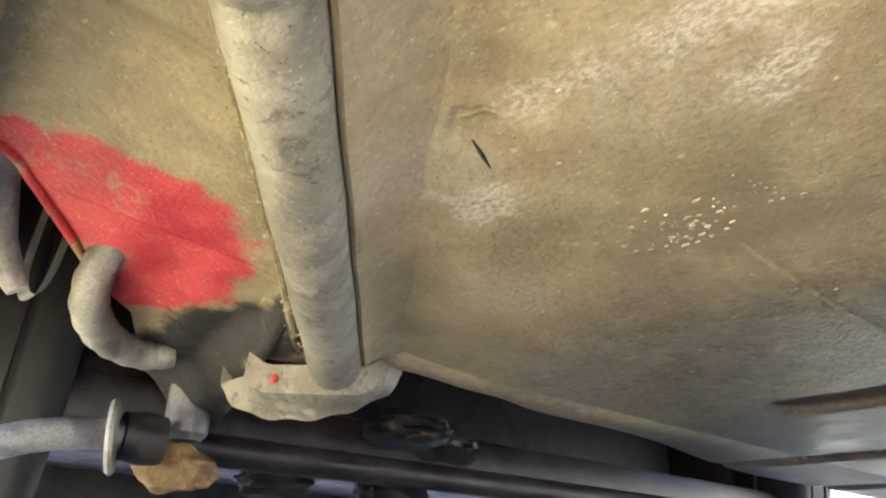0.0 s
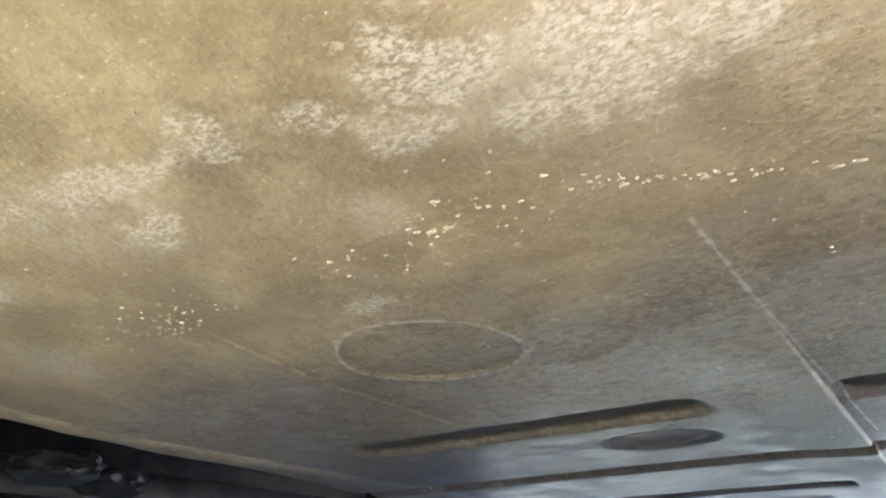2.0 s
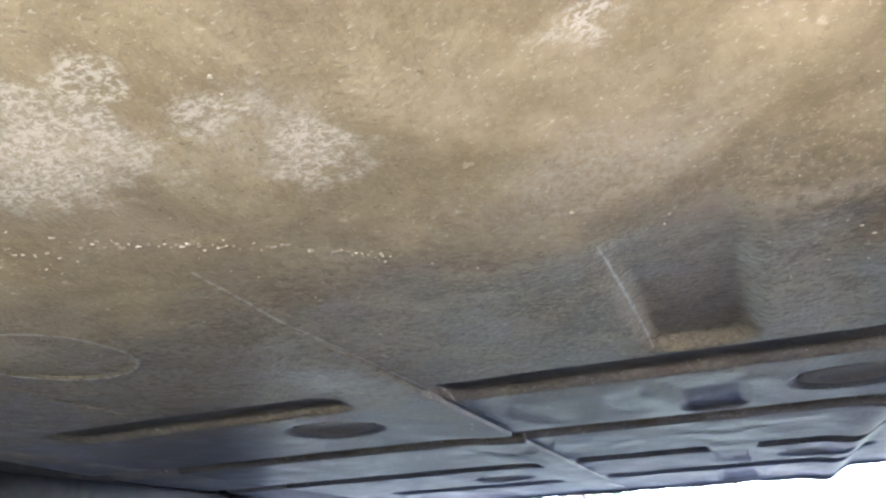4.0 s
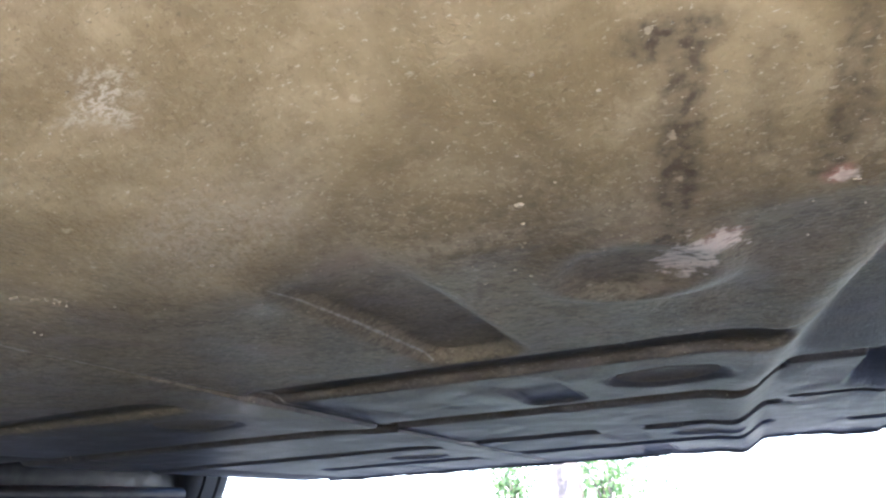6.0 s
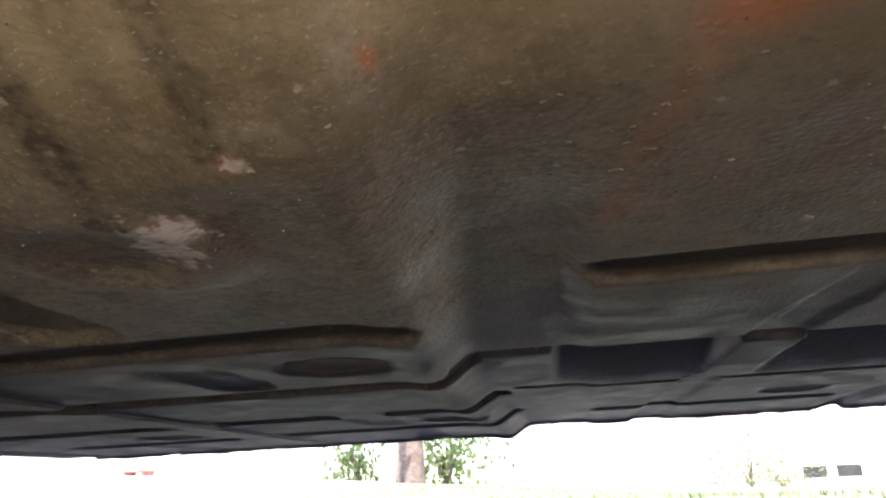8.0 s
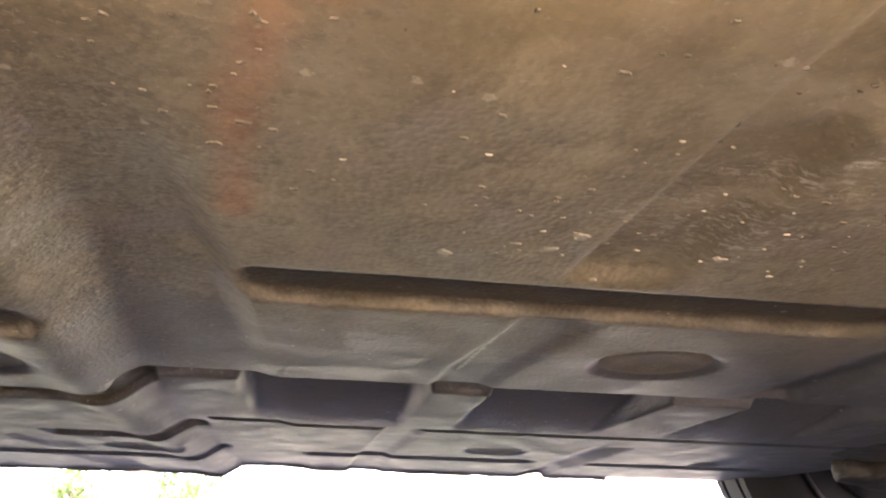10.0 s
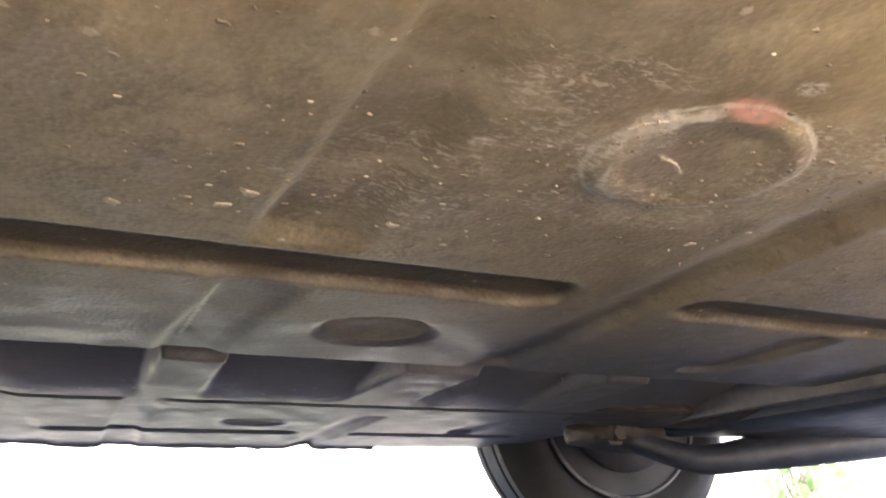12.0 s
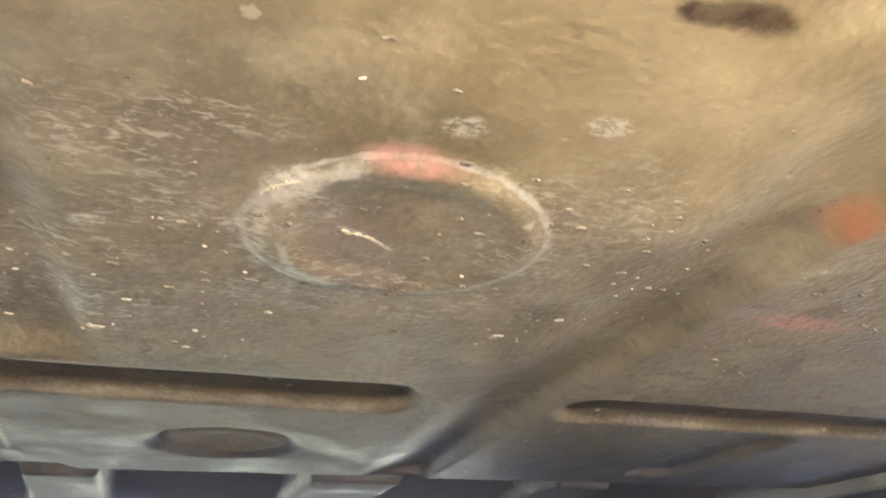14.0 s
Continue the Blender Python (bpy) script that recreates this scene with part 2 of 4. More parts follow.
def simple(name, dark, light, rough=0.6, metal=0.0, scale=30.0, depth=0.001, fine=400.0):
    """Two tones in a broad and a fine grain, with slight relief."""
    n = Nodes(name, rough, metal)
    a, b = n.noise(scale, 5, warp=0.5), n.noise(fine, 3)
    c = n.mix(n.ramp(a, 0.35, 0.66), dark, light)
    c = n.mix(n.ramp(b, 0.35, 0.6, 0.35, 0.0), c, tuple(v * 0.5 for v in dark))
    r = n.ramp(a, 0.3, 0.7, max(0.05, rough - 0.12), min(1, rough + 0.12))
    return n.done(c, r, n.bump(b, depth, 0.6, n.bump(a, depth * 3, 0.4)))


# places in plan (x along the car, y across) and half sizes
CHALK = [(0.957, 0.307, 0.0042, 0.0030), (0.990, 0.2965, 0.0045, 0.0030), (0.868, 0.377, 0.0040, 0.0025), (0.919, 0.342, 0.008, 0.006), (0.912, 0.362, 0.004, 0.014),
         (0.066, 0.166, 0.024, 0.016), (0.104, 0.176, 0.012, 0.010), (0.128, 0.190, 0.025, 0.026), (0.161, 0.164, 0.011, 0.009), (0.190, 0.189, 0.020, 0.011), (0.213, 0.222, 0.017, 0.018),
         (-0.010, 0.147, 0.009, 0.007), (-0.046, 0.157, 0.013, 0.007), (-0.014, 0.161, 0.009, 0.005), (-0.134, 0.147, 0.019, 0.012), (-0.088, 0.153, 0.022, 0.010), (-0.082, 0.181, 0.015, 0.011),
         (0.024, 0.165, 0.015, 0.006), (0.050, 0.188, 0.015, 0.012), (0.095, 0.200, 0.018, 0.012), (-0.207, 0.171, 0.017, 0.012), (-0.049, 0.277, 0.011, 0.006),
         (0.315, 0.213, 0.012, 0.008)]
HAZE = [(0.582, 0.302, 0.007, 0.020), (0.136, 0.120, 0.034, 0.012), (0.007, 0.219, 0.016, 0.019), (0.205, 0.205, 0.030, 0.026), (-0.105, 0.165, 0.050, 0.030), (0.105, 0.185, 0.060, 0.030), (-0.272, 0.245, 0.040, 0.034), (-0.200, 0.140, 0.030, 0.050), (0.300, 0.285, 0.050, 0.040)]
# Groove dirt strips (x0, x1, y, half width) that also carry painted shade.
DIRT_SHADE = [(-0.275, 0.002, 0.567, 0.023), (0.135, 0.502, 0.581, 0.025), (-0.38, 0.51, 0.826, 0.024), (0.664, 0.990, 0.545, 0.022), (1.127, 1.40, 0.543, 0.020)]
TAR = [(-0.425, 0.196, 0.030, 0.019), (-0.475, 0.195, 0.045, 0.027), (-0.535, 0.172, 0.050, 0.037), (-0.600, 0.180, 0.060, 0.055), (-0.560, 0.215, 0.050, 0.040), (-0.665, 0.200, 0.070, 0.060)]
DUST = [(0.876, 0.335, 0.026, 0.022), (0.890, 0.365, 0.030, 0.016), (0.925, 0.385, 0.034, 0.012), (0.995, 0.360, 0.026, 0.020), (0.925, 0.355, 0.016, 0.014), (0.985, 0.325, 0.018, 0.010),
        (0.860, 0.395, 0.040, 0.012), (0.900, 0.318, 0.022, 0.008), (0.955, 0.405, 0.060, 0.030), (1.015, 0.335, 0.030, 0.030), (0.930, 0.410, 0.050, 0.024), (0.850, 0.440, 0.050, 0.040)]
SOOT = [(0.490, 0.258, 0.018, 0.009)]
# Streaks, a dark line by the tube, and shade painted round the clip.
RUNS_AND_SHADE = [([(0.493, 0.262), (0.487, 0.296), (0.479, 0.333), (0.475, 0.353)], 0.0080, 0.85), ([(0.540, 0.255), (0.537, 0.300), (0.531, 0.324)], 0.0065, 0.65),
        ([(0.517, 0.268), (0.510, 0.305)], 0.0070, 0.35), ([(-0.178, 0.130), (-0.168, 0.126), (-0.158, 0.136)], 0.0016, 0.5), ([(-0.186, 0.085), (-0.255, 0.140)], 0.0040, 0.6)]
# Edge wear and crust lines, some of them painted highlights on lit edges.
WORN_LIT = [([(0.106, 0.283), (0.109, 0.40), (0.111, 0.50), (0.118, 0.74)], 0.0012), ([(0.294, 0.335), (0.2945, 0.527)], 0.0009),
        ([(0.125, 0.553), (0.290, 0.550)], 0.0022), ([(0.365, 0.552), (0.530, 0.546)], 0.0022), ([(-0.140, 0.538), (0.020, 0.538)], 0.0020), ([(0.66, 0.517), (0.795, 0.517)], 0.0022), ([(0.86, 0.517), (1.00, 0.517)], 0.0022),
        ([(0.797, 0.59), (0.786, 0.73)], 0.0020), ([(0.937, 0.361), (0.946, 0.364), (0.955, 0.370)], 0.0012), ([(0.921, 0.372), (0.927, 0.388), (0.940, 0.396)], 0.0018), ([(0.914, 0.352), (0.922, 0.340), (0.936, 0.330)], 0.0035)]
WORN_LIT_RINGS = [(-0.060, 0.346, 0.053, 0.050, 0.034), (0.9555, 0.363, 0.0460, 0.0420, 0.030)]
STAIN = [(0.999, 0.2565, 0.012, 0.0050), (0.990, 0.2585, 0.008, 0.0040)]
ORANGE = [(0.586, 0.305, 0.003, 0.006), (0.690, 0.315, 0.019, 0.013), (0.728, 0.311, 0.010, 0.007), (1.092, 0.318, 0.010, 0.012)]
RED = [(0.949, 0.323, 0.012, 0.006), (1.138, 0.391, 0.030, 0.007), (0.493, 0.364, 0.012, 0.009), (0.535, 0.328, 0.006, 0.006)]
BARE_RED = [(-0.362, 0.006, 0.022, 0.020), (-0.352, 0.046, 0.026, 0.034), (-0.368, 0.082, 0.038, 0.040), (-0.405, 0.105, 0.052, 0.044), (-0.452, 0.122, 0.050, 0.038), (-0.498, 0.112, 0.038, 0.030), (-0.430, 0.062, 0.040, 0.030), (-0.395, 0.040, 0.034, 0.030)]
PRIMER = [(0.489, 0.368, 0.014, 0.012), (0.476, 0.390, 0.012, 0.017), (0.537, 0.329, 0.004, 0.004)]
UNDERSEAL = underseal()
GRIMY = simple("grimy_casting", (0.035, 0.028, 0.024), (0.095, 0.078, 0.062), 0.55, 0.1, 40, 0.002)
PLUG = simple("plug_rubber", (0.15, 0.125, 0.095), (0.23, 0.20, 0.155), 0.7, 0, 60, 0.0006)


def scuffed_tube():
    """Grey paint on steel, with dark pits, scratches and dusty runs."""
    n = Nodes("grey_painted_tube", 0.5)
    broad, mid = n.noise(16, 5, warp=0.5), n.noise(60, 5, 0.6)
    c = n.mix(n.ramp(broad, 0.35, 0.66), (0.150, 0.137, 0.106), (0.262, 0.240, 0.190))
    c = n.mix(n.ramp(mid, 0.48, 0.68, 0, 0.7), c, (0.345, 0.320, 0.262))
    c = n.mix(n.ramp(n.noise(90, 5, 0.6, shift=(2, 4, 1), warp=0.6), 0.54, 0.66, 0, 0.75), c, (0.085, 0.078, 0.062))
    c = n.mix(n.ramp(n.noise(520, 4, 0.65), 0.60, 0.68, 0, 0.6), c, (0.46, 0.42, 0.34))
    pits = n.ramp(n.noise(240, 5, 0.7, warp=0.5), 0.600, 0.660)
    c = n.mix(n.math("MULTIPLY", pits, 0.85), c, (0.04, 0.036, 0.03))
    fine = n.noise(420, 3)
    return n.done(c, n.ramp(mid, 0.3, 0.7, 0.4, 0.65), n.bump(fine, 0.0012, 0.6, n.bump(mid, 0.002, 0.4)))


TUBE = scuffed_tube()
REDPAINT = simple("scuffed_red_paint", (0.52, 0.045, 0.05), (0.66, 0.085, 0.085), 0.34, 0.0, 28, 0.0005)
BODYRED = simple("red_body_paint", (0.45, 0.02, 0.02), (0.52, 0.03, 0.03), 0.3, 0.0, 6, 0.0001)
BLACKSTEEL = simple("black_oily_steel", (0.012, 0.012, 0.014), (0.045, 0.042, 0.042), 0.45, 0.3, 24, 0.0008)
GREYSTEEL = simple("pale_grey_steel", (0.11, 0.11, 0.12), (0.25, 0.25, 0.26), 0.45, 0.25, 40, 0.0006)
PALESTEEL = simple("pale_dusty_steel", (0.30, 0.30, 0.31), (0.52, 0.52, 0.51), 0.5, 0.2, 40, 0.0008)
DUSTYGREY = simple("dusty_grey_paint", (0.16, 0.15, 0.135), (0.33, 0.32, 0.30), 0.55, 0.1, 34, 0.001)
RUSTY = simple("rusty_casting", (0.12, 0.07, 0.03), (0.28, 0.19, 0.085), 0.75, 0.1, 60, 0.0015)
RUBBER = simple("tyre_rubber", (0.014, 0.014, 0.015), (0.035, 0.034, 0.033), 0.75, 0, 30, 0.0005)
DARKRIM = simple("dirty_dark_rim", (0.010, 0.010, 0.013), (0.028, 0.028, 0.034), 0.5, 0.2, 14, 0.0006)
BLUEPANEL = simple("dusty_blue_black_panel", (0.03, 0.035, 0.05), (0.07, 0.08, 0.11), 0.5, 0, 20, 0.0005)
MUD = simple("dried_mud", (0.14, 0.115, 0.080), (0.25, 0.212, 0.158), 0.75, 0, 40, 0.0003)
CHIP = simple("pale_paint_chip", (0.34, 0.29, 0.21), (0.58, 0.51, 0.39), 0.5, 0, 60, 0.0002)


def lawn():
    """The yard: unseen gravel, verge and paving toned for bounce; lawn, then pale lane."""
    n = Nodes("yard_ground", 0.9)
    s = n.add("ShaderNodeSeparateXYZ")
    n.feed(s.inputs[0], n.pos)
    edge = n.math("ADD", s.outputs[1], n.math("MULTIPLY", n.noise(1.3, 5), 2.2))
    grass_here = n.math("MULTIPLY", n.ramp(edge, 3.7, 4.2), n.math("MULTIPLY", n.ramp(edge, 26.0, 27.0, 1, 0), n.ramp(n.math("ADD", s.outputs[0], n.math("MULTIPLY", n.noise(1.0, 4, shift=(9, 0, 0)), 3.0)), -4.0, 0.5)))
    grit = n.mix(n.ramp(n.noise(60, 4), 0.35, 0.65), (0.48, 0.44, 0.36), (0.66, 0.61, 0.52))
    # Unseen dark paving under the car, added to cut light bounced upward.
    unseen_paving = n.mix(n.ramp(n.noise(45, 4), 0.35, 0.65), (0.040, 0.047, 0.062), (0.068, 0.078, 0.100))
    grit = n.mix(n.ramp(n.noise(3, 5), 0.4, 0.7, 0, 0.6), grit, (0.40, 0.36, 0.29))
    tar = n.math("MULTIPLY", n.ramp(n.math("ADD", s.outputs[1], n.math("MULTIPLY", n.noise(5, 4), 0.3)), 0.14, 0.24), n.ramp(s.outputs[1], 2.5, 2.75, 1, 0))
    grit = n.mix(tar, grit, unseen_paving)
    green = n.mix(n.ramp(n.noise(9, 5), 0.35, 0.65), (0.150, 0.185, 0.105), (0.235, 0.275, 0.175))
    # Unseen dark verge beside a pale strip, laid out to steer bounced light.
    worn_lighting = n.mix(n.ramp(n.noise(40, 5), 0.35, 0.65), (0.085, 0.080, 0.040), (0.16, 0.15, 0.075))
    bounce_shift = n.math("ADD", n.ramp(s.outputs[0], -0.20, 0.75, -0.30, 0.0), n.ramp(s.outputs[0], 0.50, 0.80, 0.0, 0.50))
    unseen_verge = n.ramp(n.math("ADD", n.math("ADD", s.outputs[1], bounce_shift), n.math("MULTIPLY", n.noise(6, 4), 0.3)), -0.16, -0.06, 1, 0)
    grit = n.mix(unseen_verge, grit, worn_lighting)
    return n.done(n.mix(grass_here, grit, green), 0.9, n.bump(n.noise(120, 3), 0.01, 0.6))


GROUND = lawn()
BARK = simple("tree_bark", (0.15, 0.115, 0.095), (0.26, 0.21, 0.18), 0.9, 0, 8, 0.02, 60)


def leafy():
    n = Nodes("green_leaves", 0.6)
    c = n.mix(n.ramp(n.noise(6, 4), 0.35, 0.65), (0.11, 0.18, 0.065), (0.20, 0.29, 0.13))
    n.done(c)
    glow = n.add("ShaderNodeBsdfTranslucent")
    n.feed(glow.inputs["Color"], n.mix(0.5, c, (0.26, 0.36, 0.16)))
    both = n.add("ShaderNodeMixShader")
    both.inputs[0].default_value = 0.65
    n.tree.links.new(n.bsdf.outputs[0], both.inputs[1])
    n.tree.links.new(glow.outputs[0], both.inputs[2])
    n.tree.links.new(both.outputs[0], n.tree.nodes["Material Output"].inputs["Surface"])
    return n.mat


LEAF = leafy()

GRASS = simple("grass_blades", (0.17, 0.25, 0.11), (0.30, 0.38, 0.21), 0.7, 0, 3, 0.001, 40)
RENDERED = simple("pale_house_render", (0.66, 0.64, 0.60), (0.76, 0.74, 0.70), 0.85, 0, 1.5, 0.002, 30)
ROOF = simple("grey_roof", (0.16, 0.15, 0.15), (0.26, 0.25, 0.24), 0.8, 0, 2, 0.004, 20)
PANE = simple("dark_window_glass", (0.03, 0.035, 0.04), (0.05, 0.055, 0.06), 0.08, 0, 1, 0.0, 10)
BRICKRED = simple("weathered_red_wood", (0.32, 0.08, 0.06), (0.44, 0.13, 0.10), 0.7, 0, 10, 0.002, 60)

# ---------------------------------------------------------------- building helpers
def thing(name, at, label, category, group="", kind=""):
    """A top-level thing: an Empty at its base."""
    ob = new(name)
    ob.empty_display_size = 0.1
    ob.matrix_basis = Matrix.Translation(at)
    return tagged(ob, label, category, group, kind)


def part(name, bm, material, parent, label="", smooth=True, m=None):
    """One bmesh as one mesh object under a thing or part; its vertices are given in the world."""
    if m is not None:
        bmesh.ops.transform(bm, matrix=m, verts=bm.verts)
    bmesh.ops.recalc_face_normals(bm, faces=bm.faces)
    me = bpy.data.meshes.new(name)
    bm.to_mesh(me)
    bm.free()
    return dress(name, me, material, parent, label, smooth)


def dress(name, me, material, parent, label="", smooth=True):
    me.materials.append(material)
    if smooth:
        me.polygons.foreach_set("use_smooth", [True] * len(me.polygons))
        me.set_sharp_from_angle(angle=radians(38))
    ob = new(name, me)
    if parent is not None:
        ob.parent = parent
        root = parent
        offset = Vector()
        while root is not None:
            offset += root.matrix_basis.translation
            root = root.parent
        ob.matrix_basis = Matrix.Identity(4)
        me.transform(Matrix.Translation(-offset))
    return tagged(ob, label)


def box(x0, x1, y0, y1, z0, z1, bevel=0.0, bm=None):
    bm = bm or bmesh.new()
    vs = bmesh.ops.create_cube(bm, size=1)["verts"]
    bmesh.ops.transform(bm, verts=vs, matrix=Matrix.Translation(((x0 + x1) / 2, (y0 + y1) / 2, (z0 + z1) / 2)) @ Matrix.Diagonal((x1 - x0, y1 - y0, z1 - z0, 1)))
    if bevel:
        es = list({e for v in vs for e in v.link_edges})
        bmesh.ops.bevel(bm, geom=es, offset=bevel, segments=2, affect="EDGES", profile=0.6)
    return bm


def pipe(points, radius, sides=20, bm=None, caps=True):
    """A round bar along points; radius is one number or one for each point."""
    bm = bm or bmesh.new()
    pts = [Vector(p) for p in points]
    rs = radius if isinstance(radius, (list, tuple)) else [radius] * len(pts)
    rings = []
    side = None
    for i, p in enumerate(pts):
        d = (pts[min(i + 1, len(pts) - 1)] - pts[max(i - 1, 0)]).normalized()
        if side is None:
            side = d.cross(Vector((0, 0, 1)) if abs(d.z) < 0.9 else Vector((1, 0, 0))).normalized()
        side = (side - d * side.dot(d)).normalized()
        up = d.cross(side)
        rings.append([bm.verts.new(p + rs[i] * (math.cos(a) * side + math.sin(a) * up)) for a in (2 * math.pi * k / sides for k in range(sides))])
    for a, b in zip(rings, rings[1:]):
        for k in range(sides):
            bm.faces.new((a[k], a[(k + 1) % sides], b[(k + 1) % sides], b[k]))
    if caps:
        bm.faces.new(rings[0])
        bm.faces.new(rings[-1][::-1])
    return bm


def smooth_line(points, steps=8):
    """A Catmull-Rom curve through points."""
    p = [Vector(q) for q in points]
    p = [2 * p[0] - p[1]] + p + [2 * p[-1] - p[-2]]
    out = []
    for i in range(1, len(p) - 2):
        for k in range(steps):
            t = k / steps
            out.append(0.5 * ((2 * p[i]) + (p[i + 1] - p[i - 1]) * t + (2 * p[i - 1] - 5 * p[i] + 4 * p[i + 1] - p[i + 2]) * t * t
                              + (3 * p[i] - p[i - 1] - 3 * p[i + 1] + p[i + 2]) * t ** 3))
    return out + [p[-2]]


def lathe(profile, centre, axis="y", sides=48, caps=True):
    """Turns a profile of (radius, along) round an axis through centre."""
    bm = bmesh.new()
    rings = []
    for r, a in profile:
        ring = []
        for k in range(sides):
            c, s = math.cos(2 * math.pi * k / sides) * r, math.sin(2 * math.pi * k / sides) * r
            v = {"y": (c, a, s), "z": (c, s, a), "x": (a, c, s)}[axis]
            ring.append(bm.verts.new(Vector(centre) + Vector(v)))
        rings.append(ring)
    for a, b in zip(rings, rings[1:]):
        for k in range(sides):
            bm.faces.new((a[k], a[(k + 1) % sides], b[(k + 1) % sides], b[k]))
    for ring in (rings[0], rings[-1]) if caps else ():
        if (ring[0].co - ring[sides // 2].co).length > 1e-4:
            bm.faces.new(ring)
    return bm


# ---------------------------------------------------------------- ground and sky-side things
GROUND_Z = 0.095     # the yard's level under the car


def land(x, y):
    """The lie of the ground: level round the car, then falling gently to the rear."""
    t = min(1, max(0, (y - 3) / 6))
    return GROUND_Z - 1.4 * math.tanh(x * 0.05) * t * t * (3 - 2 * t)


def ground():
    bm = bmesh.new()
    n, r = 60, 900.0
    steps = [math.copysign((abs(i) / n) ** 3 * r, i) for i in range(-n, n + 1)]
    vs = [[bm.verts.new((x, y, land(x, y) + noise.noise(Vector((x * 0.4, y * 0.4, 0))) * min(0.04, max(0, (abs(y) - 3) * 0.01)))) for x in steps] for y in steps]
    for a, b in zip(vs, vs[1:]):
        for i in range(len(steps) - 1):
            bm.faces.new((a[i], a[i + 1], b[i + 1], b[i]))
    ob = part("ground", bm, GROUND, None)
    return tagged(ob, "pale gravel yard with lawn beyond it", "ground", "", "structure")


ground()

# ---------------------------------------------------------------- the car's underside
MIDDLE = 0.957      # the car's centre line
FRONT_Z, REAR_Z = 0.298, 0.312
CAR = thing("car", (0, 0, 0), "red car with dusty brown undersealed floor, standing on gravel", "car")


def ease(v, a, b):
    t = np.clip((v - a) / (b - a), 0, 1)
    return t * t * (3 - 2 * t)


def slot(x, y, x0, x1, y0, y1, edge=0.0045):
    """1 inside a rounded rectangle in plan, falling to 0 over its edge."""
    r = min(x1 - x0, y1 - y0) * 0.35
    dx = np.maximum(np.abs(x - (x0 + x1) / 2) - (x1 - x0) / 2 + r, 0)
    dy = np.maximum(np.abs(y - (y0 + y1) / 2) - (y1 - y0) / 2 + r, 0)
    return 1 - ease(np.hypot(dx, dy) - r, -edge, edge)


def disc(x, y, cx, cy, rx, ry, edge=0.12):
    d = np.hypot((x - cx) / rx, (y - cy) / ry)
    return 1 - ease(d, 1 - edge, 1 + edge)


def step_line(y):
    """Where the floor steps up behind the front seats."""
    return np.interp(y, [0.31, 0.37, 0.41, 0.48, 0.55, 0.67, 0.85, 1.0], [0.592, 0.581, 0.574, 0.563, 0.551, 0.534, 0.514, 0.502])


